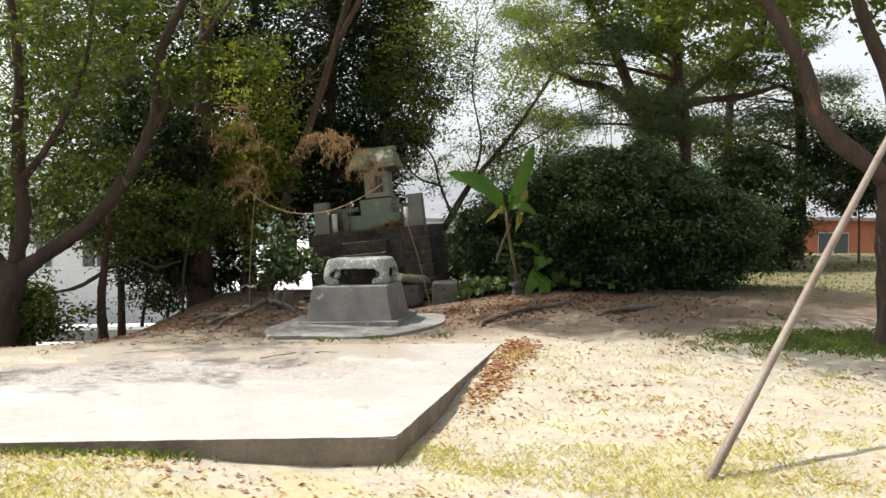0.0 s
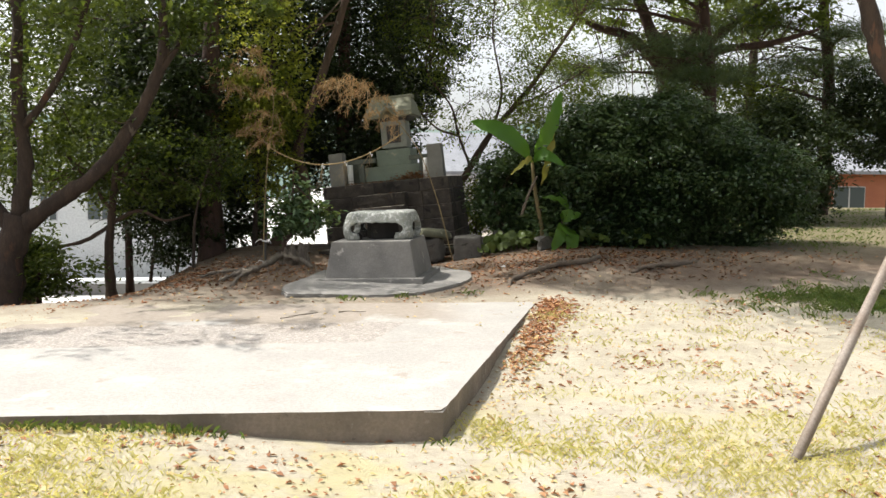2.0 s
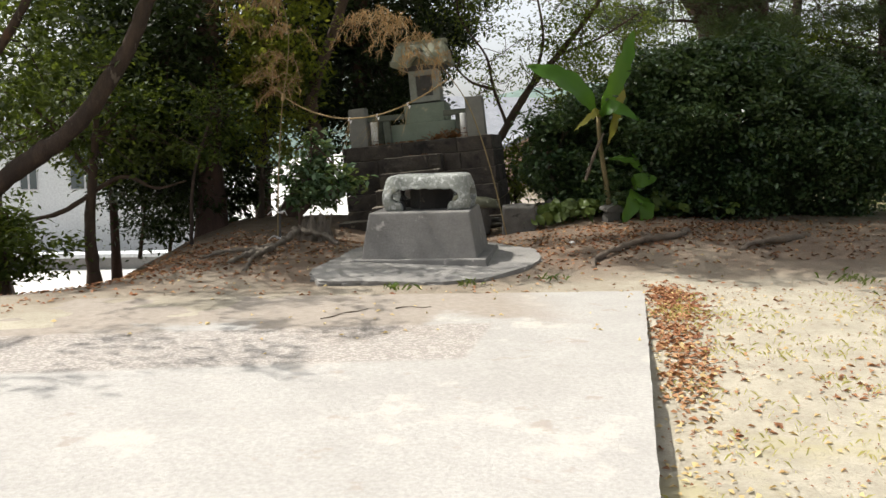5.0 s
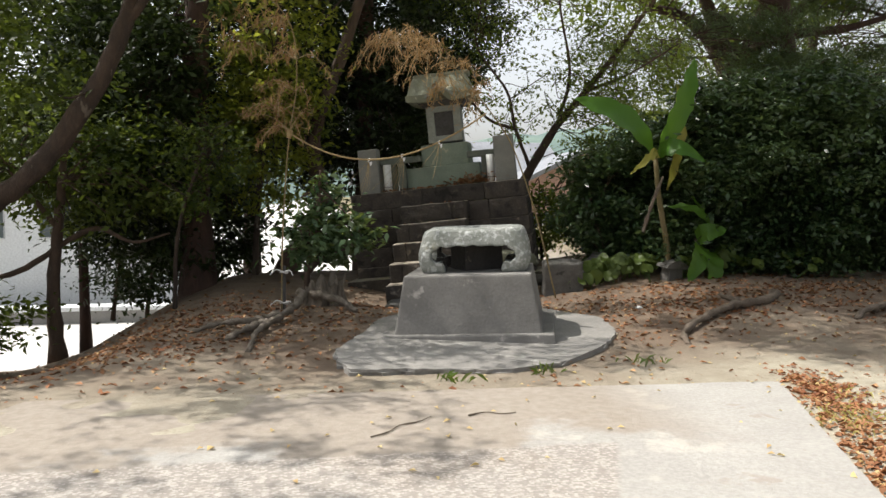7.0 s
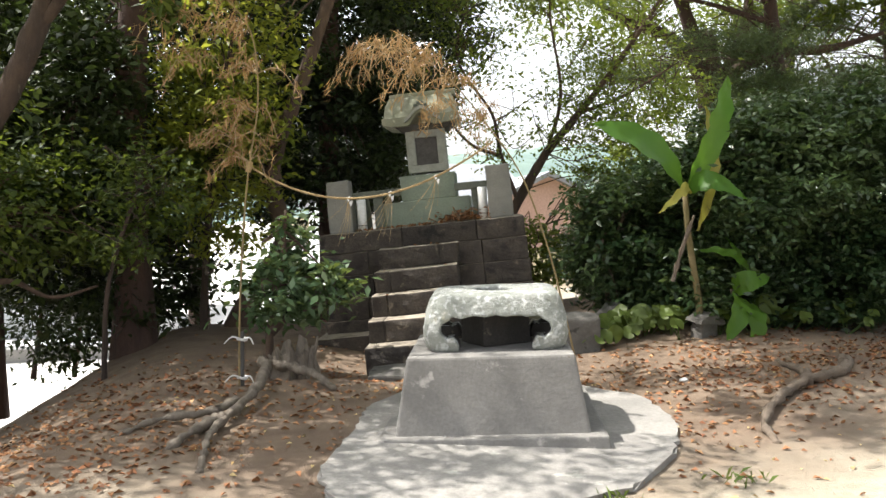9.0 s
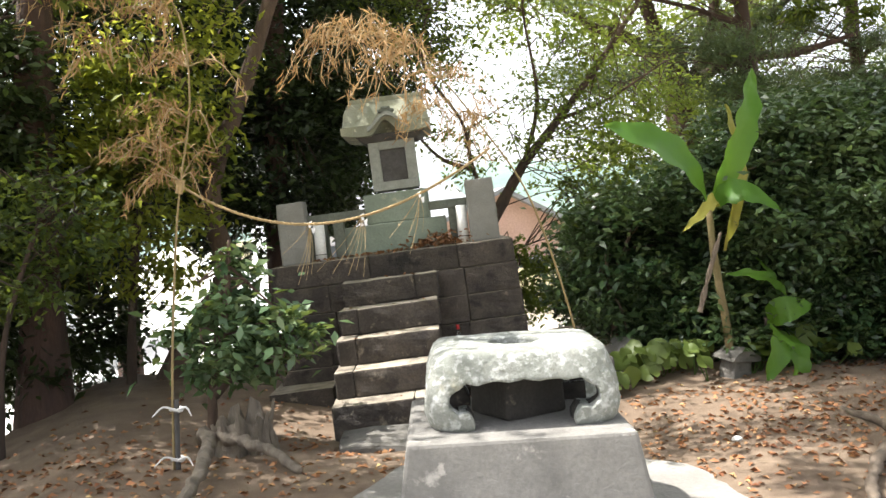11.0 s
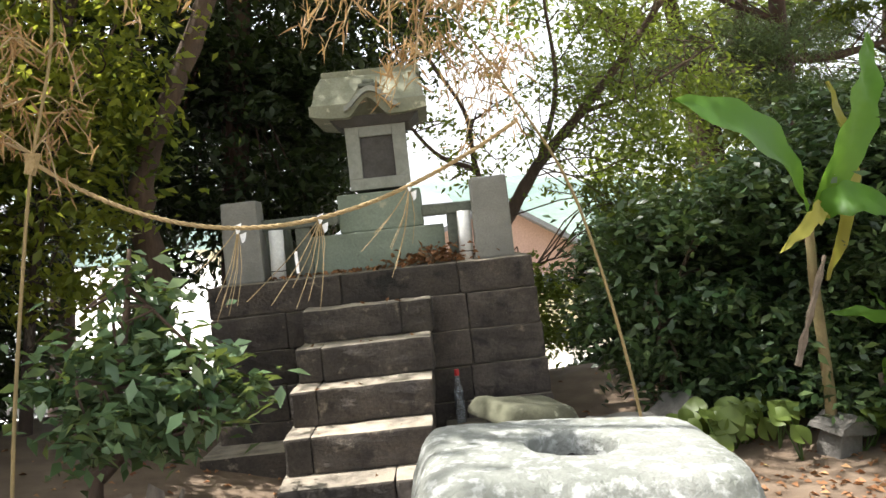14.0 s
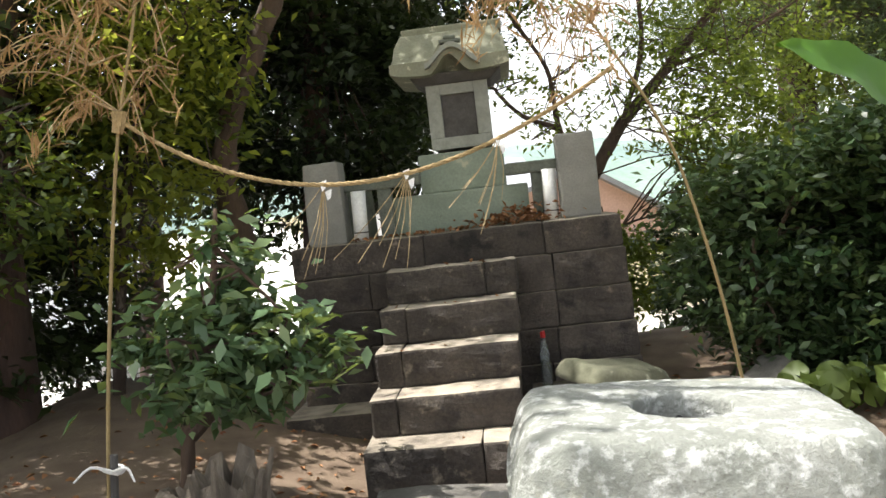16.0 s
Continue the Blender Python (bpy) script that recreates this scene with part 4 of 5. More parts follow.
l5 = [(-4.88, 12.68, 2.2), (-4.3, 12.4, 2.9), (-3.8, 12.1, 3.9), (-3.6, 11.8, 5.0)]
limb(fork, t0, 0.24, 0.19, M_BARK_DARK, name="trunk", flare=0.10)
for pts, a, b in ((l1, 0.13, 0.05), (l2, 0.12, 0.05), (l3, 0.12, 0.05), (l4, 0.05, 0.02), (l5, 0.06, 0.02)):
    limb(fork, pts, a, b, M_BARK_DARK)
st = along(l1)[8:] + along(l2)[6:] + along(l3)[6:] + along(l4) + along(l5)
# Balls above z 6 are out of view, added to shade slab and mound.
crown(fork, [(c, w, int(n * 0.62), d * 0.8, int(k * 1.3)) for c, w, n, d, k in [((-5.0, 12.6, 4.7), (2.6, 2.2, 1.9), 125, 0.24, 70), ((-6.9, 12.3, 3.4), (1.7, 1.8, 1.5), 80, 0.22, 60), ((-2.4, 12.0, 5.3), (2.0, 1.8, 1.3), 36, 0.21, 60),
             ((-4.9, 12.9, 2.6), (1.5, 1.3, 0.9), 40, 0.22, 50), ((-2.0, 11.9, 3.55), (0.7, 0.6, 0.45), 16, 0.17, 50), ((-5.4, 13.9, 6.6), (1.3, 1.0, 0.7), 44, 0.24, 60), ((-4.4, 11.8, 6.6), (2.4, 1.6, 1.2), 22, 0.22, 60), ((-6.2, 9.7, 6.8), (2.7, 2.0, 0.5), 64, 0.17, 36)]], 0.085, F_LEFT, starts=st, bark=M_BARK_DARK, thick=1.25)

small = thing("small_tree", "thin crooked tree with level dark branches", "tree")
limb(small, [(-4.03, 13.9, -0.5), (-4.07, 13.9, 0.35), (-3.98, 13.9, 1.2), (-3.9, 13.9, 2.0)], 0.085, 0.035, name="trunk", flare=0.03)
limb(small, [(-4.05, 13.9, 0.75), (-4.5, 13.85, 0.5), (-5.2, 13.8, 0.4), (-5.9, 13.8, 0.3)], 0.04, 0.012)
limb(small, [(-4.02, 13.9, 0.8), (-3.6, 13.9, 1.0), (-3.2, 13.85, 0.85), (-2.8, 13.8, 0.95)], 0.035, 0.01)
limb(small, [(-4.0, 13.9, 1.0), (-4.3, 13.9, 1.4), (-4.7, 13.9, 1.9)], 0.035, 0.012)
crown(small, [((-4.1, 13.9, 1.9), (1.2, 0.9, 0.8), 40, 0.22, 45), ((-5.2, 13.8, 0.55), (0.8, 0.5, 0.3), 12, 0.16, 30), ((-3.6, 14.5, 1.6), (1.3, 0.6, 0.65), 66, 0.18, 55)], 0.08, F_LEFT, starts=[(-4, 13.9, 1.5), (-4.5, 13.9, 1.7), (-3.9, 13.9, 2.0)], thick=1.0)


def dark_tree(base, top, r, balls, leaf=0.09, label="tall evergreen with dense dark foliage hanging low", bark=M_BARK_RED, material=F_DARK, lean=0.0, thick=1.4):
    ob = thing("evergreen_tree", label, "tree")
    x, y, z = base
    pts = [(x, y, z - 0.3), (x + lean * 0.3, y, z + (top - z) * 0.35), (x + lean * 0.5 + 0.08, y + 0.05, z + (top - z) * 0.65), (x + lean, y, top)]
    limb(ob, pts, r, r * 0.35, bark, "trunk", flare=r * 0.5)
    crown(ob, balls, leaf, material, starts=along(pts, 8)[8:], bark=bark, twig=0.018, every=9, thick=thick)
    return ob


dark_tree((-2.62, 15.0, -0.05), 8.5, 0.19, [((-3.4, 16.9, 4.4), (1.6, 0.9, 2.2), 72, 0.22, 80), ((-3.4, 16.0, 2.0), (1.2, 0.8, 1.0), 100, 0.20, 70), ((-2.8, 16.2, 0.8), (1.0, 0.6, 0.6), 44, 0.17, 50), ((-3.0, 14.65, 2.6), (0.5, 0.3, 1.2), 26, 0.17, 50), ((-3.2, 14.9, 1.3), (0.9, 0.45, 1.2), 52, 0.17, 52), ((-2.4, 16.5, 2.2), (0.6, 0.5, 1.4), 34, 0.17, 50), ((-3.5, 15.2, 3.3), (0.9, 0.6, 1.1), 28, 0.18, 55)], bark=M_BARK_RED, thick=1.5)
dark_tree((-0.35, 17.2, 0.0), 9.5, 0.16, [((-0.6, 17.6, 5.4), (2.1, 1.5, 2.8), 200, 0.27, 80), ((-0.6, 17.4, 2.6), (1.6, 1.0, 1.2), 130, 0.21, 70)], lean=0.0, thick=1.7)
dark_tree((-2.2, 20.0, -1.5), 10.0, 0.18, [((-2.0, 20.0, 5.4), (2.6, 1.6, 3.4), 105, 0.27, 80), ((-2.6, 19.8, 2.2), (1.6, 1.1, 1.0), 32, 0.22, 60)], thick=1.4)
dark_tree((-6.8, 18.2, -1.2), 8.0, 0.2, [((-6.6, 18.2, 4.2), (3.0, 2.0, 2.6), 120, 0.27, 75), ((-7.4, 17.8, 1.9), (1.8, 1.2, 1.0), 50, 0.24, 55)], material=F_LEFT, bark=M_BARK_DARK, thick=1.6)
dark_tree((-4.6, 17.6, -0.8), 9.0, 0.07, [((-4.6, 17.8, 5.2), (2.2, 1.8, 2.6), 120, 0.27, 75), ((-4.4, 17.6, 2.3), (1.5, 1.0, 0.8), 80, 0.24, 60)], material=F_LEFT, thick=1.8)
dark_tree((-10.5, 16.5, -2.5), 7.0, 0.18, [((-10.5, 16.3, 2.9), (2.5, 2.2, 2.8), 130, 0.32, 65), ((-9.5, 15.0, 0.4), (1.6, 1.3, 1.0), 60, 0.26, 50)], material=F_LEFT, bark=M_BARK_DARK, thick=1.3)
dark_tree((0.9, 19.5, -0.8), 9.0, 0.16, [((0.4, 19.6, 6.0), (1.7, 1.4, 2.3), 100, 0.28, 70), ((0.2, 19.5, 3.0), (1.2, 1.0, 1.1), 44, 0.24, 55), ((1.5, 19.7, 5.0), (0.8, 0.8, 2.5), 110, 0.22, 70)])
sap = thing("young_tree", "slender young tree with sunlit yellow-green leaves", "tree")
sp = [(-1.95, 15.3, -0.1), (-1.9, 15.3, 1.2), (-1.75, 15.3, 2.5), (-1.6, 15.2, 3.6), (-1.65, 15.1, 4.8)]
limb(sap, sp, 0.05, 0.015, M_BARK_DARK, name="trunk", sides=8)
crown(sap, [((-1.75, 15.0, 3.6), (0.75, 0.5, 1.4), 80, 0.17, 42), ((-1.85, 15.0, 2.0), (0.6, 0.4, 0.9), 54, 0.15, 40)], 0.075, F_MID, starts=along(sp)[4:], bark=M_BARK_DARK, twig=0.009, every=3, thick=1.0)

fern = thing("sapling", "green sapling with soft hanging sprays beside the mound", "tree")
fp = [(-2.75, 13.7, -0.1), (-2.7, 13.65, 0.9), (-2.5, 13.6, 1.6), (-2.3, 13.55, 2.1)]
limb(fern, fp, 0.03, 0.01, M_BARK_DARK, name="trunk", sides=7)
crown(fern, [((-2.35, 13.6, 1.85), (0.5, 0.3, 0.36), 24, 0.11, 30), ((-2.6, 13.6, 1.4), (0.35, 0.3, 0.3), 12, 0.10, 28)], 0.06, F_LEFT, starts=along(fp)[6:], bark=M_BARK_DARK, twig=0.006, every=3, thick=1.0)
dark_tree((12.0, 25.0, 0.0), 9.0, 0.2, [((11.5, 25.0, 5.2), (3.6, 1.6, 2.0), 90, 0.35, 60), ((15.5, 25.0, 4.2), (2.4, 1.5, 1.8), 50, 0.33, 60)], 0.11, "broad dark tree at the far side of the grass", M_BARK_DARK, F_LEFT, 0.3, 1.2)

lean_tree = thing("leaning_tree", "bare grey trunk leaning beside the shrine", "tree")
lt = [(-1.75, 15.5, -0.1), (-1.40, 15.5, 0.65), (-1.12, 15.5, 1.1), (-1.05, 15.5, 1.4), (-1.17, 15.5, 1.9), (-1.10, 15.5, 2.4), (-0.93, 15.5, 2.85), (-0.66, 15.5, 3.6), (-0.3, 15.5, 4.8), (0.1, 15.4, 6.2)]
limb(lean_tree, lt, 0.125, 0.06, name="trunk", flare=0.05)
lt2 = [(-0.3, 15.5, 4.8), (0.5, 15.0, 6.2), (1.2, 14.2, 7.0), (2.0, 13.4, 7.6)]
limb(lean_tree, lt2, 0.06, 0.02)
# Clumps above z 7 are unseen, added to shade shrub, mound and shrine.
crown(lean_tree, [((1.5, 13.6, 7.6), (2.7, 2.2, 0.9), 120, 0.26, 60), ((2.7, 13.9, 7.9), (1.6, 1.0, 0.6), 60, 0.25, 60), ((-0.4, 12.1, 7.1), (1.7, 1.5, 0.7), 55, 0.24, 60), ((-1.7, 15.6, 2.6), (0.7, 0.4, 1.1), 26, 0.18, 45), ((-1.7, 15.5, 7.3), (1.5, 1.3, 0.6), 44, 0.24, 60)], 0.09, F_TREE, starts=along(lt)[38:] + along(lt2), thick=1.5)

twiggy = thing("twiggy_tree", "thin dark leaning tree with sparse twigs and leaves", "tree")
tw = [(1.2, 16.6, -0.2), (1.65, 16.6, 0.9), (2.1, 16.5, 1.75), (2.5, 16.5, 2.4), (2.97, 16.5, 2.95), (3.5, 16.4, 3.65), (4.3, 16.2, 4.9)]
limb(twiggy, tw, 0.085, 0.03, name="trunk")
tl = [[(2.1, 16.5, 1.75), (1.85, 16.5, 2.4), (1.7, 16.4, 2.9), (1.2, 16.3, 3.6), (1.35, 16.3, 4.5), (1.0, 16.2, 5.4)], [(2.5, 16.5, 2.4), (2.7, 16.5, 3.2), (2.5, 16.4, 4.2), (2.5, 16.3, 5.0)], [(2.97, 16.5, 2.95), (3.6, 16.4, 3.2), (4.4, 16.3, 3.7)], [(1.87, 16.5, 2.35), (1.4, 16.4, 2.5), (0.9, 16.3, 3.0)], [(1.7, 16.6, 0.9), (2.2, 16.5, 1.3), (2.6, 16.3, 1.5)]]
for pts in tl:
    limb(twiggy, pts, 0.03, 0.008, sides=6)
crown(twiggy, [((1.5, 16.3, 4.6), (1.2, 0.8, 1.2), 60, 0.2, 30), ((3.0, 16.3, 5.2), (1.7, 1.0, 1.3), 90, 0.24, 34), ((2.1, 16.4, 3.0), (1.0, 0.6, 0.9), 36, 0.17, 20), ((3.7, 16.6, 3.4), (1.0, 0.6, 0.8), 60, 0.18, 34), ((3.1, 15.6, 2.3), (0.5, 0.45, 0.7), 34, 0.15, 40)], 0.056, F_TREE, starts=sum([along(p) for p in tl], []) + along(tw)[10:], twig=0.008, every=2)

# broad shrub beside the mound, and darker ones beyond
def shrub(balls, leaf, material, label, stems, flat=0.5, thick=THICK):
    ob = thing("shrub", label, "shrub")
    starts = []
    for pts in stems:
        limb(ob, pts, 0.04, 0.012, M_BARK, "stem", sides=6)
        starts += along(pts)
    crown(ob, balls, leaf, material, "foliage", flat, starts=starts, twig=0.010, every=6, thick=thick)
    return ob


lobes = []
for k in range(26):
    a_, b_ = rng.uniform(3.5, 6.6), rng.uniform(0.1, 1.45)
    q_ = Vector((4.3 + 2.0 * math.cos(a_) * math.cos(b_), 12.85 + 1.35 * math.sin(a_) * math.cos(b_), 1.55 + 1.5 * math.sin(b_)))
    w_ = rng.uniform(0.22, 0.48)
    lobes.append((tuple(q_), (w_, w_, w_ * 0.9), int(60 * w_), 0.10, 60, 0.3))
broad = shrub(lobes + [((4.3, 12.9, 1.75), (1.8, 1.4, 1.25), 250, 0.17, 90, 0.6), ((3.1, 12.9, 1.6), (0.95, 0.9, 1.1), 130, 0.15, 85, 0.6), ((5.5, 12.6, 1.4), (1.2, 1.2, 1.0), 140, 0.17, 85, 0.6), ((3.6, 12.6, 1.0), (1.5, 1.1, 0.55), 100, 0.15, 80, 0.6), ((3.7, 13.2, 2.7), (0.9, 0.8, 0.5), 46, 0.15, 60, 0.4),
       ((2.5, 12.6, 2.25), (0.4, 0.35, 0.4), 16, 0.12, 60, 0.3), ((5.1, 12.3, 2.55), (0.55, 0.45, 0.4), 22, 0.13, 60, 0.3), ((6.5, 12.6, 1.9), (0.5, 0.5, 0.5), 22, 0.14, 60, 0.3), ((4.6, 12.8, 3.05), (0.5, 0.5, 0.4), 18, 0.13, 60, 0.3), ((3.2, 12.2, 2.5), (0.35, 0.3, 0.35), 12, 0.11, 55, 0.3)], 0.068, F_BUSH,
      "broad dense evergreen shrub with small glossy dark leaves", [[(3.4 + 0.5 * k, 13.0 + 0.2 * (k % 2), 0.4), (3.2 + 0.55 * k, 12.8, 1.1), (3.0 + 0.6 * k, 12.7, 1.8)] for k in range(5)], 0.5, 2.1)
broad.matrix_world = pose(0.28, 0.62, 0.4) @ Matrix.Diagonal((1.0, 1.0, 0.86, 1.0)) @ pose(0, 0, -0.4)
shrub([((2.5, 13.7, 1.2), (0.65, 0.55, 0.75), 80, 0.12, 75, 0.65)], 0.07, F_BUSH, "evergreen shrub of small glossy leaves beside the platform", [[(2.2, 13.6, 0.3), (2.1, 13.6, 0.9), (2.0, 13.5, 1.4)]])
shrub([((4.1, 17.1, 1.0), (0.95, 0.7, 1.15), 80, 0.15, 60, 0.6)], 0.08, F_BUSH, "leafy evergreen shrub on the back of the mound", [[(4.1, 17.1, -0.1), (4.1, 17.1, 0.6), (4.0, 17.1, 1.4)]])
shrub([((9.7, 18.6, 1.75), (1.25, 1.1, 1.6), 130, 0.2, 80, 0.6)], 0.09, F_DARK, "tall dark shrub standing in the grass", [[(9.7, 18.6, 0.1), (9.6, 18.6, 1.5), (9.7, 18.5, 2.6)]])
shrub([((13.7, 20.5, 3.1), (1.7, 1.5, 1.2), 100, 0.22, 70, 0.6)], 0.10, F_DARK, "dark rounded shrub beyond the grass", [[(13.7, 20.5, 0.1), (13.7, 20.5, 1.5), (13.6, 20.5, 3.0)]])
shrub([((-4.9, 13.2, 0.15), (0.75, 0.6, 0.4), 34, 0.14, 40)], 0.08, F_LEFT, "low leafy undergrowth at the foot of the tree", [[(-4.9, 13.2, -0.5), (-4.9, 13.2, 0.1), (-4.8, 13.2, 0.3)]])
shrub([((-7.6, 13.8, 0.5), (1.6, 1.0, 1.1), 110, 0.2, 60)], 0.09, F_LEFT, "leafy hedge of mixed undergrowth below the bank", [[(-7.6, 13.8, -1.2), (-7.6, 13.8, 0.0), (-7.4, 13.8, 0.6)]])
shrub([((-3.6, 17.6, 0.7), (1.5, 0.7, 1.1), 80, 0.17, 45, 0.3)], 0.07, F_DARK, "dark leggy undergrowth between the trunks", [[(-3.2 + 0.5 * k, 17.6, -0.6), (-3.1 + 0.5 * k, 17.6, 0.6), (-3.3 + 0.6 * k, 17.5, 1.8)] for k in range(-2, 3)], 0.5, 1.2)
shrub([((3.0, 21.0, -0.9), (1.2, 0.8, 0.7), 50, 0.2, 50)], 0.1, F_YELLOW, "sunlit yellow-green bush below the bank", [[(3.0, 21.0, -2.3), (3.0, 21.0, -1.4), (3.0, 21.0, -0.6)]])

shrub([((2.15, 16.0, 0.9), (0.35, 0.35, 0.7), 40, 0.12, 40, 0.5)], 0.07, F_TREE, "sunlit leafy bush growing behind the platform", [[(2.15, 16.0, -0.3), (2.15, 16.0, 0.5), (2.1, 16.0, 1.2)]], 0.5, 1.2)
cam_bush = shrub([((-1.20, 12.85, 0.92), (0.40, 0.32, 0.36), 50, 0.10, 20, 0.45), ((-0.92, 12.8, 0.98), (0.38, 0.25, 0.22), 24, 0.09, 18, 0.4), ((-1.15, 12.9, 1.36), (0.16, 0.15, 0.24), 14, 0.06, 13, 0.3)], 0.088, F_CAM,
                 "young camellia with glossy leaves growing from an old stump", [[(-1.38, 12.8, 0.3), (-1.35, 12.82, 0.7), (-1.25, 12.85, 1.2), (-1.22, 12.88, 1.65)], [(-1.36, 12.8, 0.6), (-1.1, 12.8, 0.85), (-0.85, 12.78, 1.05)]], 0.55, 1.0)
cam_bush.matrix_world = pose(0.07, 0.12, 0)

# tree behind the shrub, pines, tree with the prop
back_tree = thing("broadleaf_tree", "stout broadleaf tree with spreading limbs behind the shrub", "tree", pose(8.25, 22.4, 4.6) @ Matrix.Scale(1.31, 4) @ pose(-5.9, -17.0, -3.3))
bt = [(6.3, 17.0, 0.0), (6.2, 17.0, 1.6), (6.0, 17.0, 3.2), (5.8, 17.0, 3.9)]
bl_ = [[(5.9, 17.0, 3.2), (5.2, 16.8, 3.75), (4.3, 16.6, 3.95), (3.5, 16.4, 4.3)], [(6.0, 17.0, 3.1), (6.9, 16.8, 3.55), (8.0, 16.6, 3.7), (9.0, 16.5, 4.0)], [(5.85, 17.0, 3.5), (5.2, 16.8, 4.7), (4.5, 16.5, 5.6), (3.6, 16.2, 6.4)], [(6.1, 17.0, 2.9), (6.6, 16.9, 4.2), (6.6, 16.8, 6.2)], [(6.1, 17.0, 3.0), (7.2, 16.9, 4.0), (8.4, 16.7, 4.9)]]
limb(back_tree, bt, 0.28, 0.2, M_BARK_RED, name="trunk", flare=0.1)
for pts in bl_:
    limb(back_tree, pts, 0.13, 0.035, M_BARK_RED)
crown(back_tree, [((4.0, 15.9, 6.4), (1.3, 1.0, 1.0), 34, 0.27, 60), ((5.1, 15.2, 5.6), (1.2, 0.9, 1.0), 34, 0.27, 60), ((6.3, 15.7, 6.7), (1.4, 1.1, 1.0), 36, 0.27, 60), ((7.3, 15.9, 5.5), (1.2, 1.0, 0.9), 30, 0.27, 60), ((8.6, 16.1, 5.9), (1.3, 1.0, 0.9), 28, 0.27, 60),
                  ((6.0, 15.0, 4.5), (0.9, 0.8, 0.4), 18, 0.17, 55), ((7.9, 15.5, 4.3), (0.9, 0.8, 0.4), 16, 0.17, 55), ((4.6, 16.3, 4.8), (0.8, 0.7, 0.4), 14, 0.17, 50), ((4.3, 17.6, 4.5), (1.2, 0.7, 0.8), 18, 0.24, 55), ((6.0, 17.8, 4.6), (1.5, 0.8, 0.9), 20, 0.24, 55), ((7.8, 17.6, 4.6), (1.3, 0.8, 0.8), 16, 0.24, 55), ((5.6, 16.5, 7.6), (2.2, 1.6, 0.8), 40, 0.25, 60), ((5.2, 16.0, 2.0), (1.4, 0.6, 0.6), 22, 0.16, 50), ((7.0, 16.2, 2.4), (1.3, 0.6, 0.8), 18, 0.16, 50)], 0.10, F_TREE, starts=sum([along(p)[5:] for p in bl_], []), thick=1.2, every=3)


def pine(base, top, r, pads, label):
    ob = thing("pine_tree", label, "tree")
    x, y, z = base
    pts = [(x, y, z - 0.2), (x + 0.2, y, z + (top - z) * 0.4), (x - 0.1, y, z + (top - z) * 0.7), (x + 0.1, y, top)]
    limb(ob, pts, r, r * 0.4, M_BARK_RED, "trunk", flare=0.08)
    line = along(pts, 8)
    balls = []
    for px, py, pz, rx in pads:
        a = min(line, key=lambda q: abs(q.z - pz + 0.3))
        limb(ob, [a, a.lerp(Vector((px, py, pz)), 0.5) + Vector((0, 0, 0.15)), (px, py, pz)], 0.06, 0.015, M_BARK_RED, sides=6)
        balls.append(((px, py, pz + 0.1), (rx, rx * 0.8, 0.28), int(30 * rx), 0.20, 110, 0.2))
    crown(ob, balls, 0.15, F_PINE, "needles", 0.15, 0.07, 0.0, starts=line[8:], bark=M_BARK_RED, twig=0.015, every=5, thick=0.9)
    return ob


pine((8.6, 20.5, -0.2), 9.0, 0.2, [(5.4, 20.0, 4.0, 1.3), (7.6, 20.0, 4.6, 1.4), (5.0, 20.3, 5.6, 1.3), (7.0, 20.0, 6.0, 1.4), (5.9, 20, 7.3, 1.3), (8.2, 20.2, 3.9, 1.2), (4.6, 20.2, 6.6, 1.1)], "red-barked pine with layered needle pads")
pine((13.0, 22.5, 0.1), 9.0, 0.22, [(9.8, 22.0, 4.1, 1.6), (12.6, 22.0, 4.5, 1.6), (10.4, 22.0, 5.6, 1.6), (13.5, 22, 5.4, 1.3), (12.0, 22.0, 6.6, 1.5), (11.2, 22, 3.3, 1.2)], "red-barked pine with broad layered needle pads")

prop = thing("propped_tree", "stout brown tree forking above the grass, propped by a pipe", "tree")
pt = [(5.98, 8.2, -0.1), (5.95, 8.2, 1.2), (5.88, 8.2, 2.25)]
pl = [[(5.88, 8.2, 2.15), (5.05, 8.15, 2.75), (4.75, 8.1, 3.4), (4.2, 8.0, 4.2), (3.7, 7.9, 5.2)], [(5.9, 8.2, 2.2), (5.92, 8.2, 3.1), (5.43, 8.2, 4.2), (5.2, 8.1, 5.4)], [(5.9, 8.2, 2.4), (6.6, 8.2, 3.4), (7.4, 8.2, 4.4)]]
limb(prop, pt, 0.17, 0.15, M_BARK_DARK, name="trunk", flare=0.08)
for pts in pl:
    limb(prop, pts, 0.115, 0.05, M_BARK_DARK)
pl4 = [(4.2, 8.0, 4.2), (3.6, 8.5, 5.2), (2.9, 9.1, 6.0), (2.2, 9.5, 6.5)]
limb(prop, pl4, 0.06, 0.02, M_BARK_DARK)
# The first clump is out of view, added to shade the right-hand ground.
crown(prop, [((2.5, 9.5, 6.7), (2.3, 1.7, 0.8), 80, 0.26, 55), ((5.0, 8.6, 5.7), (2.3, 1.7, 1.1), 90, 0.28, 55), ((7.0, 8.4, 5.0), (1.8, 1.8, 1.1), 70, 0.28, 50), ((4.6, 9.6, 4.6), (1.2, 0.8, 0.5), 22, 0.2, 45)], 0.10, F_TREE, starts=sum([along(p)[8:] for p in pl + [pl4]], []), thick=1.5)


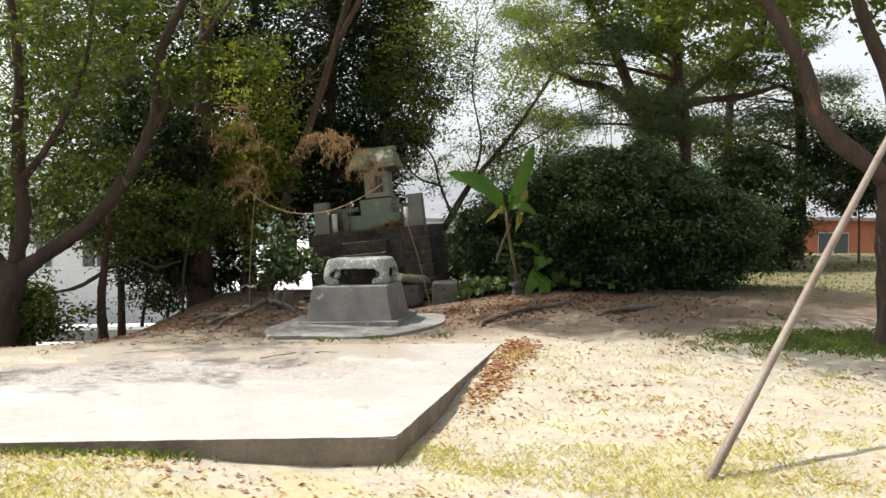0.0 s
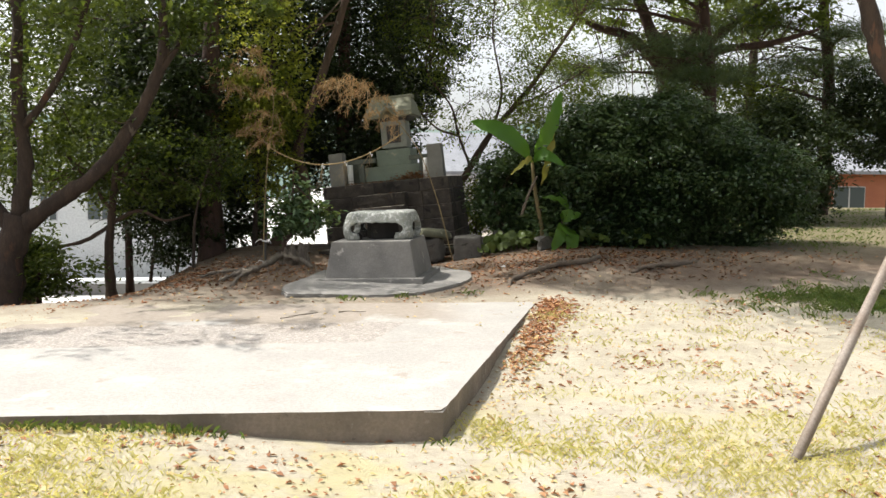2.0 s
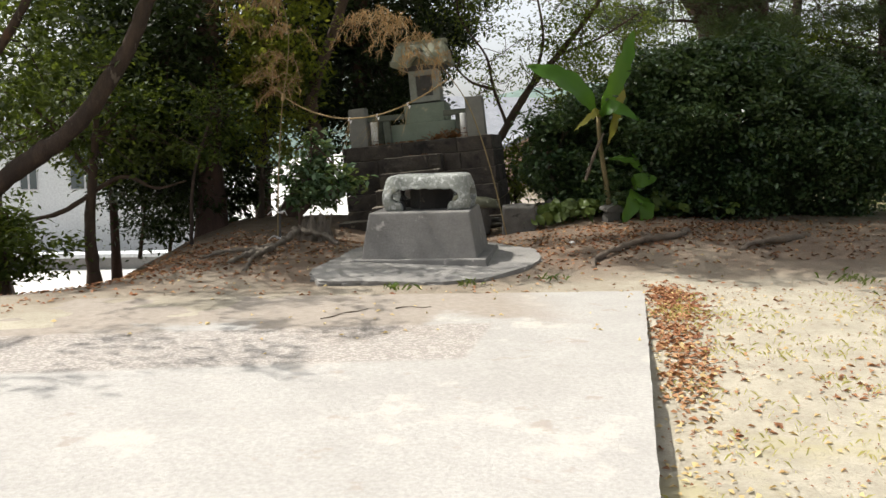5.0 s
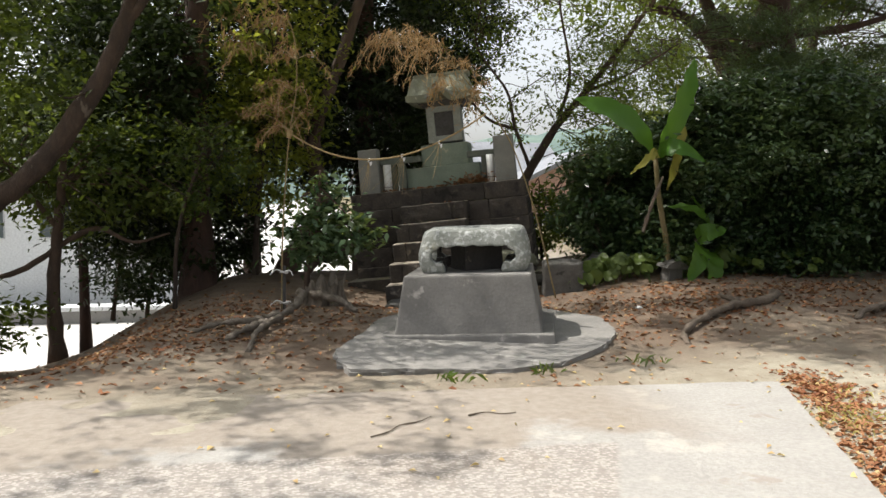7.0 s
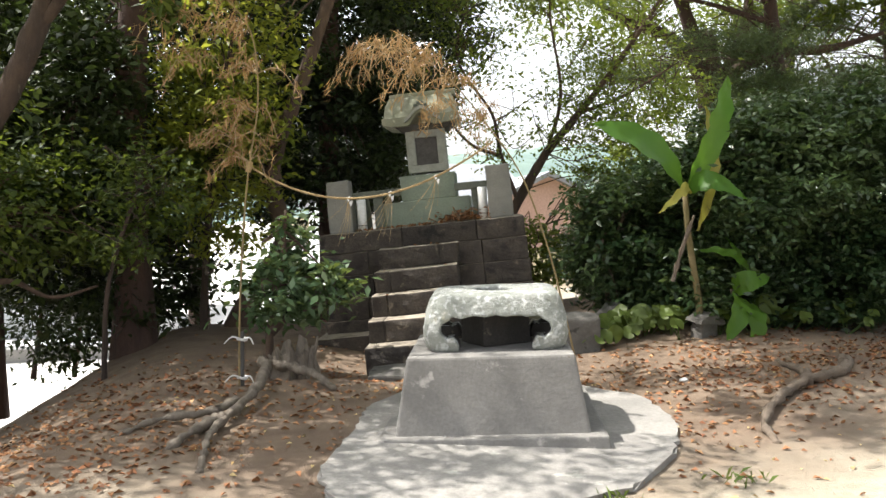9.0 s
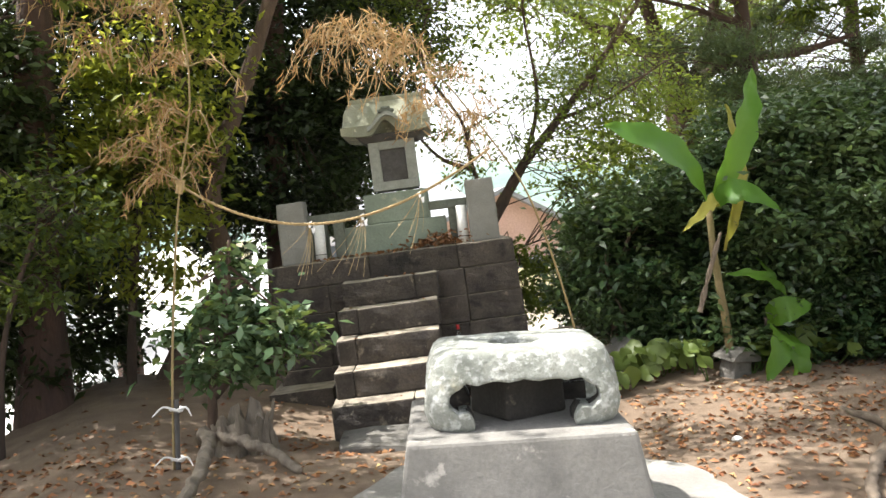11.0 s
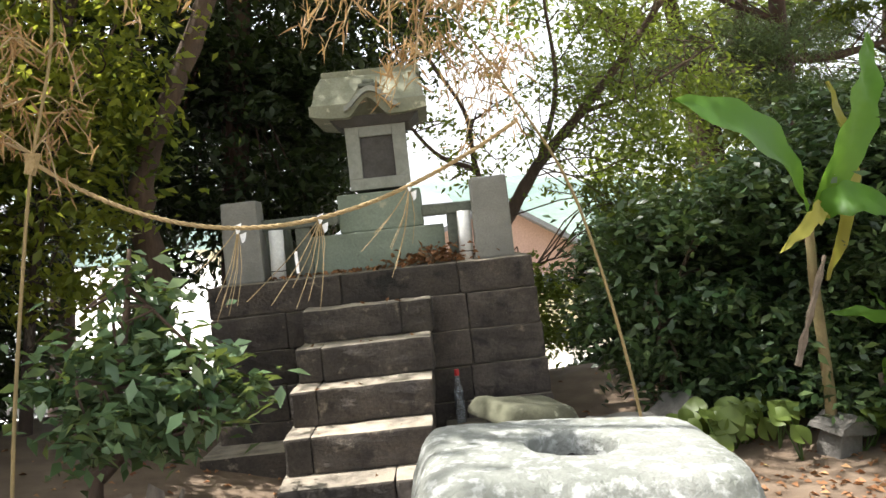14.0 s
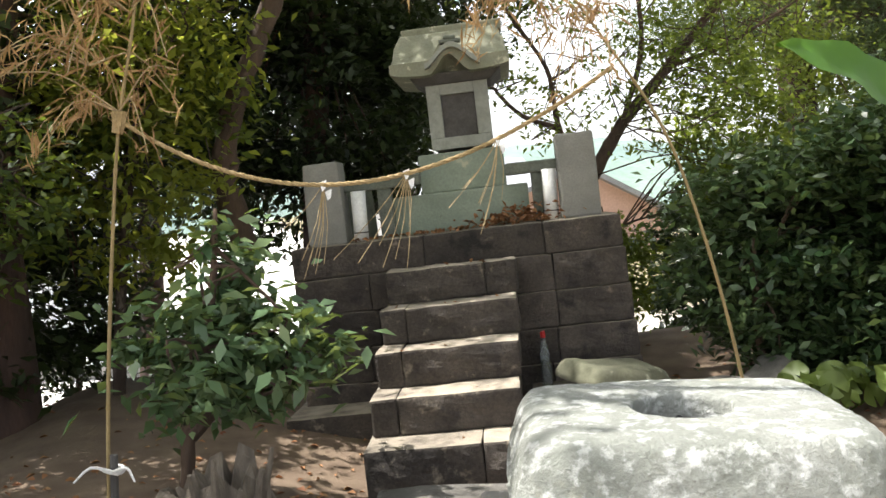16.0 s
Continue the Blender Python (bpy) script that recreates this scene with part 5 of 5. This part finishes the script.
# ---- banana plant and round-leaved herbs ----
def blade_leaf(root, tip, width, sag, material, parent, name="leaf", tear=0.0):
    """A long leaf folded along its midrib, with a wavy margin."""
    bm = bmesh.new()
    a, b = Vector(root), Vector(tip)
    way = b - a
    side = way.cross(Vector((0.25, -0.8, 0.55))).normalized()
    up = side.cross(way).normalized()
    rows = []
    n = 18
    for k in range(n + 1):
        f = k / n
        w = width * (math.sin(math.pi * min(1, f * 0.93 + 0.07)) ** 0.6) * (0.25 + 0.75 * s01(0.0, 0.15, f))
        if f > 0.98:
            w *= 0.2
        c = a + way * f - Vector((0, 0, sag * f * f)) + up * 0.12 * math.sin(f * math.pi)
        row = []
        for q in (-1, -0.5, 0, 0.5, 1):
            lift = 0.22 * abs(q) * w + 0.012 * math.sin(f * 24 + q * 3)
            t = 1 - tear * abs(q) * (0.5 + 0.5 * math.sin(f * 31 + q))
            row.append(bm.verts.new(c + side * q * w * t + up * lift))
        rows.append(row)
    for r, s in zip(rows, rows[1:]):
        for q in range(4):
            bm.faces.new((r[q], r[q + 1], s[q + 1], s[q]))
    return part(name, bm, material, parent, smooth=True)


BANANA = pose(2.43, 12.62, 1.81) @ Matrix.Scale(1.17, 4) @ pose(-1.83, -11.70, -1.80)
banana = thing("banana_plant", "young banana plant with torn bright green leaves", "plant", BANANA)
part("stem", tube([(2.02, 11.72, 0.40), (1.96, 11.71, 0.95), (1.86, 11.7, 1.45), (1.82, 11.7, 1.80)], 0.032, 0.022, 10, 4, 0.2), surface("banana_stem", (0.20, 0.15, 0.07), (0.14, 0.12, 0.045), 8, 60, 0.8, 0.4), banana, smooth=True)
for root, tip, w, sag, mt, tr in (((1.82, 11.7, 1.80), (0.98, 11.55, 2.38), 0.155, 0.08, F_BANANA, 0.05), ((1.84, 11.7, 1.82), (2.20, 11.75, 2.72), 0.105, 0.0, F_BANANA, 0.22), ((1.84, 11.7, 1.80), (2.2, 11.45, 1.95), 0.10, 0.2, F_BANANA, 0.15), ((1.82, 11.7, 1.78), (1.50, 11.5, 1.86), 0.06, 0.22, F_YELLOW, 0.5),
                                ((1.95, 11.7, 1.35), (2.35, 11.55, 1.12), 0.05, 0.02, F_BANANA, 0.1), ((1.95, 11.72, 1.5), (2.1, 11.9, 2.5), 0.07, 0.0, F_YELLOW, 0.4)):
    blade_leaf(root, tip, w, sag, mt, banana, tear=tr)
part("dead_leaf", tube([(1.88, 11.66, 1.62), (1.76, 11.6, 1.4), (1.66, 11.58, 1.12)], 0.010, 0.02, 6, 5, 0.9), M_ROOT, banana, "withered brown hanging leaf")
sucker = thing("banana_plant", "small banana sucker with broad green leaves", "plant", BANANA)
part("stem", tube([(2.42, 11.7, 0.45), (2.30, 11.68, 0.75), (2.22, 11.66, 1.05)], 0.025, 0.015, 8, 3), M_ROOT, sucker)
for root, tip, w in (((2.24, 11.66, 1.0), (2.02, 11.4, 0.72), 0.09), ((2.23, 11.66, 1.02), (2.42, 11.45, 1.2), 0.09), ((2.26, 11.66, 0.95), (2.25, 11.4, 0.62), 0.10), ((2.24, 11.68, 1.0), (2.18, 11.7, 1.5), 0.03)):
    blade_leaf(root, tip, w, 0.05, F_BANANA, sucker)

herb_r = np.random.default_rng(3)
for k in range(26):
    x = 1.55 + 2.4 * herb_r.random()
    y = 12.95 - 0.35 * (x - 1.5) * herb_r.random() + herb_r.normal(0, 0.12)
    if k < 8:
        x, y = 1.85 + 0.08 * k, 13.05 + herb_r.normal(0, 0.06)
    z = height(x, y)
    herb = thing("round_leaf_plant", "low herb with round glossy leaves at the foot of the shrub", "plant", pose(x, y, z), group="round-leaved herbs")
    for _ in range(int(herb_r.integers(2, 5))):
        d = Vector((herb_r.normal(0, 0.09), herb_r.normal(-0.05, 0.07), herb_r.uniform(0.10, 0.26)))
        part("stalk", tube([(0, 0, -0.02), d * 0.6, d], 0.005, 0.004, 5, 2), F_ROUND, herb)
        bm = bmesh.new()
        r = herb_r.uniform(0.055, 0.10)
        c = bm.verts.new(d)
        tilt = Euler((herb_r.normal(0.7, 0.3), herb_r.normal(0, 0.35), 0)).to_matrix()
        ring = [bm.verts.new(d + tilt @ Vector((r * math.cos(a), r * math.sin(a), 0.18 * r * math.sin(3 * a) + 0.15 * r))) for a in np.linspace(0, 6.283, 19)[:-1]]
        for i in range(18):
            if i != 13:
                bm.faces.new((c, ring[i], ring[(i + 1) % 18]))
        part("leaf", bm, F_ROUND, herb, smooth=True)

# ---- roots and stump ----
def root_run(name, pts, r0, r1, label, material=M_ROOT):
    line = []
    for x, y, dz in pts:
        line.append((x, y, height(x, y) + dz))
    return tagged(part(name, roughen(tube(line, r0, r1, 10, 10, 0.9, seed=pts[0][0]), 0.014, 14, pts[0][0]), material, smooth=True), label, "root")


root_run("tree_root", [(1.50, 9.85, -0.01), (1.62, 10.15, 0.03), (1.95, 10.5, 0.04), (2.35, 10.75, 0.05), (2.75, 10.9, 0.03), (3.1, 11.3, -0.03)], 0.02, 0.045, "grey exposed tree root snaking over the earth")
root_run("tree_root", [(2.35, 10.75, 0.03), (2.5, 11.0, 0.04), (2.6, 11.5, -0.02)], 0.04, 0.02, "grey exposed tree root forking off")
root_run("tree_root", [(3.15, 10.2, 0.0), (3.4, 10.4, 0.05), (3.8, 10.6, 0.04), (4.3, 10.9, -0.02)], 0.02, 0.045, "grey exposed tree root by the shrub")
root_run("tree_root", [(-0.85, 11.85, 0.02), (-1.02, 12.15, 0.09), (-1.2, 12.45, 0.12), (-1.32, 12.7, 0.10)], 0.022, 0.045, "pale split root running from the stump", M_DEAD)
root_run("tree_root", [(-1.75, 10.05, 0.0), (-1.72, 10.6, 0.05), (-1.62, 10.95, 0.06), (-1.45, 11.5, 0.09), (-1.36, 12.1, 0.12), (-1.35, 12.6, 0.12)], 0.016, 0.042, "gnarled grey root running from the stump", M_DEAD)
root_run("tree_root", [(-2.3, 10.9, 0.0), (-2.0, 11.05, 0.05), (-1.75, 11.1, 0.06), (-1.55, 11.4, 0.06)], 0.014, 0.034, "gnarled grey side root", M_DEAD)
root_run("tree_root", [(-1.95, 10.5, 0.0), (-1.8, 10.75, 0.05), (-1.66, 10.95, 0.05)], 0.02, 0.04, "short gnarled grey root", M_DEAD)
for pts in ([(-1.06, 7.88), (-0.97, 7.95), (-0.90, 8.06), (-0.80, 8.11), (-0.72, 8.20)], [(-0.52, 8.19), (-0.42, 8.24), (-0.34, 8.19), (-0.26, 8.21)]):
    tagged(part("fallen_twig", tube([(x, y, slab_top(x, y) + 0.007) for x, y in pts], 0.0045, 0.003, 6, 4, 0.5), M_ROOT, smooth=True), "thin dry twig lying on the slab", "twig")
stump = thing("tree_stump", "split grey rotting tree stump", "stump", pose(-1.12, 12.6, 0.22) @ Matrix.Scale(0.85, 4))
sb = bmesh.new()
sides_n = 22
rings = []
for lev in range(6):
    f = lev / 5
    ring = []
    for k in range(sides_n):
        a = 2 * math.pi * k / sides_n
        r = (0.30 - 0.13 * f ** 0.6) * (1 + 0.16 * math.sin(k * 2.9) + 0.35 * noise.noise(Vector((math.cos(a) * 2, math.sin(a) * 2, f))))
        top = 0.34 + 0.22 * noise.noise(Vector((math.cos(a) * 3, math.sin(a) * 3, 7)))
        ring.append(sb.verts.new((r * math.cos(a), r * 0.8 * math.sin(a), top * f)))
    rings.append(ring)
for a, b in zip(rings, rings[1:]):
    for k in range(sides_n):
        sb.faces.new((a[k], a[(k + 1) % sides_n], b[(k + 1) % sides_n], b[k]))
ctr = sb.verts.new((0, 0, 0.10))
for k in range(sides_n):
    sb.faces.new((rings[-1][k], rings[-1][(k + 1) % sides_n], ctr))
part("wood", sb, M_DEAD, stump)
for k in range(6):
    a = 3.4 + k * 0.55
    part("splinter", tube([(0.22 * math.cos(a), 0.18 * math.sin(a), 0.0), (0.20 * math.cos(a), 0.16 * math.sin(a), 0.2), (0.24 * math.cos(a), 0.18 * math.sin(a), 0.30 + 0.08 * (k % 3))], 0.045, 0.012, 6, 3, 0.5), M_DEAD, stump)

# ---- houses beyond ----
def house(name, label, m, w, d, h, wall, roof_m, gable, windows, eave=0.5):
    ob = thing(name, label, "house", m)
    part("wall", box((-w / 2, 0, -1), (w / 2, d, h)), wall, ob)
    rf = bmesh.new()
    e = eave
    if gable == "front":
        prof = [(-w / 2 - e, h - 0.15), (0, h + w * 0.26), (w / 2 + e, h - 0.15)]
        a = [rf.verts.new((x, -e, z)) for x, z in prof] + [rf.verts.new((x, -e, z - 0.18)) for x, z in prof[::-1]]
        b = [rf.verts.new((v.co.x, d + e, v.co.z)) for v in a]
    else:
        prof = [(-e, h - 0.15), (d / 2, h + d * 0.25), (d + e, h - 0.15)]
        a = [rf.verts.new((-w / 2 - e, y, z)) for y, z in prof] + [rf.verts.new((-w / 2 - e, y, z - 0.18)) for y, z in prof[::-1]]
        b = [rf.verts.new((w / 2 + e, v.co.y, v.co.z)) for v in a]
    n = len(a)
    rf.faces.new(a)
    rf.faces.new(b[::-1])
    for i in range(n):
        rf.faces.new((a[i], b[i], b[(i + 1) % n], a[(i + 1) % n]))
    bmesh.ops.recalc_face_normals(rf, faces=rf.faces[:])
    part("roof", rf, roof_m, ob)
    if gable == "front":
        gb2 = bmesh.new()
        tri = [gb2.verts.new((x, y, z)) for y in (0.0, 0.15) for x, z in ((-w / 2, h - 0.02), (w / 2, h - 0.02), (0, h + w * 0.24))]
        gb2.faces.new(tri[:3]), gb2.faces.new(tri[3:][::-1])
        part("gable", gb2, wall, ob)
    for x, z, ww, wh in windows:
        win = part("window", box((x - ww / 2, -0.06, z), (x + ww / 2, 0.05, z + wh), 0.01), M_ALU, ob)
        for s in (-1, 1):
            part("pane", box((x + s * ww / 4 - ww / 4 + 0.04, -0.075, z + 0.05), (x + s * ww / 4 + ww / 4 - 0.04, -0.05, z + wh - 0.05)), M_WINDOW, win)
    return ob


house("house", "pink two-storey house with a grey tiled roof", pose(9.7, 36, -3.3, 0, 0, -8), 6.4, 8, 4.6, M_PINK, M_TILE, "front", [(-1.6, 2.6, 1.6, 1.1), (1.4, 2.6, 1.6, 1.1), (-1.6, 0.3, 1.7, 1.6)])
house("house", "white house with a pale grey roof", pose(7.2, 44, -3.2, 0, 0, 5), 9, 8, 5.0, M_PLASTER, M_TILE, "side", [(-2, 2.9, 1.7, 1.2), (2, 2.9, 1.7, 1.2)])
house("building", "white two-storey building with dark windows", pose(-13.5, 40, -3.2, 0, 0, 6), 17, 9, 4.8, M_PLASTER, M_TILE, "side", [(-5, 2.7, 0.9, 1.3), (-2.2, 2.7, 0.9, 1.3), (0.4, 2.5, 0.7, 1.6), (2.6, 2.5, 1.2, 1.7), (5.2, 2.6, 1.4, 1.3)])
lot = tagged(part("parking_lot", box((-24, 19.5, -4.4), (-2.6, 39, -3.2), 0.02), surface("pale_lot", (0.62, 0.60, 0.56), (0.50, 0.49, 0.46), 0.8, 20, 0.9, 0.1)), "pale sunlit concrete yard below the bank", "pavement", kind="structure")
low_wall = thing("low_wall", "low grey yard wall with a white capping", "wall", pose(-11.0, 34.0, -3.2, 0, 0, 3))
part("wall_body", box((-9, 0, -0.1), (8, 0.25, 0.42)), surface("yard_wall", (0.30, 0.29, 0.27), (0.24, 0.23, 0.22), 1, 20, 0.9, 0.1), low_wall)
part("capping", box((-9.1, -0.15, 0.42), (8.1, 0.7, 0.56), 0.02), M_PLASTER, low_wall)
house("house", "orange brick house with a pale roof beyond the grass", pose(26.5, 45, -2.2, 0, 0, -25), 9, 8, 4.2, M_BRICK, M_TILE, "side", [(-2.4, 1.9, 1.6, 1.3), (1.6, 1.9, 1.6, 1.3)])

# Aerial haze is blended into the hill's green.
hill_m = surface("hazed_wooded_hill", (0.15, 0.21, 0.17), (0.10, 0.15, 0.14), 0.05, 0.35, 0.95, 1.0)
hb = bmesh.new()
hr = []
for j in range(6):
    line = []
    for i in range(90):
        a = radians(-60 + 120 * i / 89)
        rr = 240 + 18 * j
        hh = (27 + 11 * noise.noise(Vector((i * 0.09, 0, 0))) + 3 * noise.noise(Vector((i * 0.6, j, 0)))) * math.sin(j / 5 * math.pi / 2) + 2.0 * noise.noise(Vector((i * 1.9, j * 2.0, 4)))
        line.append(hb.verts.new((rr * math.sin(a), rr * math.cos(a), -6 + max(0, hh))))
    hr.append(line)
for a, b in zip(hr, hr[1:]):
    for i in range(89):
        hb.faces.new((a[i], a[i + 1], b[i + 1], b[i]))
tagged(part("backdrop", hb, hill_m, None, smooth=True), "hazy wooded hills in the distance", "hill", kind="structure")

# ---- fallen leaves and grass ----
def inside_slab(x, y):
    res = True
    for (ax, ay), (bx, by) in zip(SLAB, SLAB[1:] + SLAB[:1]):
        if (bx - ax) * (y - ay) - (by - ay) * (x - ax) < 0:
            res = False
    return res


def litter(name, places, size, material, label, lift=0.008):
    pos = []
    for x, y in places:
        z = slab_top(x, y) if inside_slab(x, y) else height(x, y)
        pos.append((x, y, z + lift))
    me = leaves(name, np.array(pos), size, material, 0.55, 0.95, 0.0, fold=0.35)
    return tagged(part(name, me, material), label, "leaves", kind="stuff")


edge_r = np.random.default_rng(11)
pl_, py_ = [], []
for _ in range(1250):
    f = 1.0 - 0.72 * abs(edge_r.random() - edge_r.random() * 0.25)
    x = SLAB[0][0] + f * 1.52 + 0.05 + abs(edge_r.normal(0, 0.15)) + 0.10
    pl_.append((x, SLAB[0][1] + f * 4.06 + edge_r.normal(0.1, 0.2)))
for _ in range(150):
    cx, cy = edge_r.uniform(-4.5, 6), edge_r.uniform(1.0, 9.0)
    for _ in range(int(edge_r.integers(4, 26))):
        pl_.append((cx + edge_r.normal(0, 0.16), cy + edge_r.normal(0, 0.12)))
for _ in range(1700):
    pl_.append((edge_r.normal(0.6, 2.2), edge_r.normal(11.8, 1.4)))
for _ in range(600):
    pl_.append((edge_r.normal(2.3, 0.7), edge_r.normal(11.3, 0.5)))
for _ in range(600):
    pl_.append((edge_r.normal(4.2, 1.3), edge_r.normal(11.2, 0.5)))
for _ in range(1300):
    pl_.append((edge_r.normal(-2.7, 1.0), edge_r.normal(11.3, 1.2)))
pl_ = [p for p in pl_ if p[1] < 16 and not inside_slab(*p) and (p[0] - 0.03) ** 2 + (p[1] - 10.6) ** 2 > 0.9]
mound_l = [p for p in pl_ if p[1] > 9.6 and edge_r.random() < 0.25]
for _ in range(70):
    cx, cy = edge_r.uniform(-4.2, 4.6), edge_r.uniform(9.9, 13.2)
    for _ in range(int(edge_r.integers(3, 24))):
        mound_l.append((cx + edge_r.normal(0, 0.18), cy + edge_r.normal(0, 0.15)))
mound_l = [p for p in mound_l if (p[0] - 0.03) ** 2 + (p[1] - 10.6) ** 2 > 1.2]
litter("brown_fallen_leaves", mound_l, 0.052, F_PILE, "small brown leaf litter over the shaded mound")
litter("fallen_leaves", pl_, 0.05, F_FALL, "curled reddish brown fallen leaves scattered over the earth")
for _ in range(2200):
    py_.append((edge_r.uniform(-4, 5), edge_r.uniform(0.8, 4.5)))
for _ in range(230):
    f = edge_r.random()
    py_.append((SLAB[0][0] + f * 1.52 + 0.12 + abs(edge_r.normal(0, 0.2)), SLAB[0][1] + f * 4.06 + edge_r.normal(0.1, 0.2)))
for _ in range(500):
    py_.append((edge_r.uniform(0.3, 4), edge_r.uniform(4.4, 8.5)))
py_ = [p for p in py_ if not inside_slab(*p)]
for _ in range(40):
    py_.append((edge_r.normal(-0.8, 1.1), edge_r.normal(8.1, 0.5)))
for _ in range(260):
    py_.append((edge_r.normal(0.3, 1.8), edge_r.normal(10.6, 1.2)))
litter("yellow_fallen_leaves", py_, 0.040, F_FALLY, "pale yellow fallen leaves in the sun")
bits = [(edge_r.uniform(-4.5, 6), edge_r.uniform(0.8, 9)) for _ in range(6500)]
litter("leaf_crumbs", [p for p in bits if not inside_slab(*p)], 0.022, F_FALL, "small dry crumbs of leaves and twigs on the sand")
sh = []
for _ in range(260):
    sh.append(SHR @ Vector((edge_r.normal(1.45, 0.16), edge_r.uniform(0.12, 0.43), 0.02 + abs(edge_r.normal(0, 0.045)))))
for _ in range(120):
    sh.append(SHR @ Vector((edge_r.uniform(0.3, 1.75), edge_r.uniform(0.03, 0.44), 0.012)))
for k in range(22):
    i = int(edge_r.integers(0, 5))
    sh.append(SHR @ Vector((edge_r.uniform(0.6, 1.3), -0.3 - 0.25 * i + 0.18 * edge_r.random() + 0.03, -0.205 - 0.214 * i + 0.012)))
tagged(part("leaf_pile", leaves("leaf_pile", np.array([tuple(p) for p in sh]), 0.055, F_PILE, 0.5, 0.7, 0.0, fold=0.35), F_PILE), "heap of brown leaves drifted on the platform and steps", "leaves", kind="stuff")


def grass(name, places, tall, material, label, width=0.006):
    n = len(places)
    p = np.array([(x, y, height(x, y)) for x, y in places])
    d = rng.normal(0, 0.45, (n, 3))
    d[:, 2] = 1
    d = unit(d) * tall * rng.uniform(0.5, 1.3, (n, 1))
    s = unit(np.cross(d, rng.normal(0, 1, (n, 3)))) * width
    bend = np.stack([d[:, 0] * 0.6, d[:, 1] * 0.6, -abs(d[:, 2]) * 0.25], 1)
    v = np.stack([p - s, p + s, p + d * 0.6 + s * 0.6, p + d + bend], 1)
    return tagged(part(name, fast_mesh(name, v, n, 4, material), material), label, "grass", kind="stuff")


gp = []
for _ in range(4600):
    cx, cy = edge_r.uniform(-5, 6), edge_r.uniform(0.6, 4.9)
    if noise.noise(Vector((cx * 0.8, cy * 0.8, 8))) + 0.3 * noise.noise(Vector((cx * 3, cy * 3, 2))) > 0.0:
        for _ in range(17):
            gp.append((cx + edge_r.normal(0, 0.10), cy + edge_r.normal(0, 0.08)))
for _ in range(110):
    cx, cy = edge_r.uniform(0.8, 4.5), edge_r.uniform(4.5, 8.5)
    for _ in range(22):
        gp.append((cx + edge_r.normal(0, 0.10), cy + edge_r.normal(0, 0.08)))
grass("dry_grass", [p for p in gp if not inside_slab(*p)], 0.042, F_GRASS, "short dry yellow-green grass tufts", 0.0024)
gg = []
for _ in range(240):
    cx, cy = edge_r.normal(5.4, 0.6), edge_r.normal(8.5, 0.45)
    for _ in range(24):
        gg.append((cx + edge_r.normal(0, 0.12), cy + edge_r.normal(0, 0.12)))
for _ in range(600):
    cx, cy = edge_r.uniform(6.5, 20), edge_r.uniform(11, 26)
    for _ in range(18):
        gg.append((cx + edge_r.normal(0, 0.2), cy + edge_r.normal(0, 0.2)))
for _ in range(46):
    f = edge_r.uniform(0.25, 1.0) if edge_r.random() < 0.8 else edge_r.random()
    cx, cy = SLAB[0][0] + f * (SLAB[3][0] - SLAB[0][0]), SLAB[0][1] + f * (SLAB[3][1] - SLAB[0][1]) - 0.05
    for _ in range(int(edge_r.integers(5, 16))):
        gg.append((cx + edge_r.normal(0, 0.06), cy - abs(edge_r.normal(0, 0.03))))
for cx, cy in ((-0.45, 9.05), (0.2, 9.2), (0.95, 9.35)):
    for _ in range(24):
        gg.append((cx + edge_r.normal(0, 0.07), cy + edge_r.normal(0, 0.04)))
grass("green_grass", gg, 0.075, F_GREENGRASS, "soft green grass patches in the shade", 0.004)
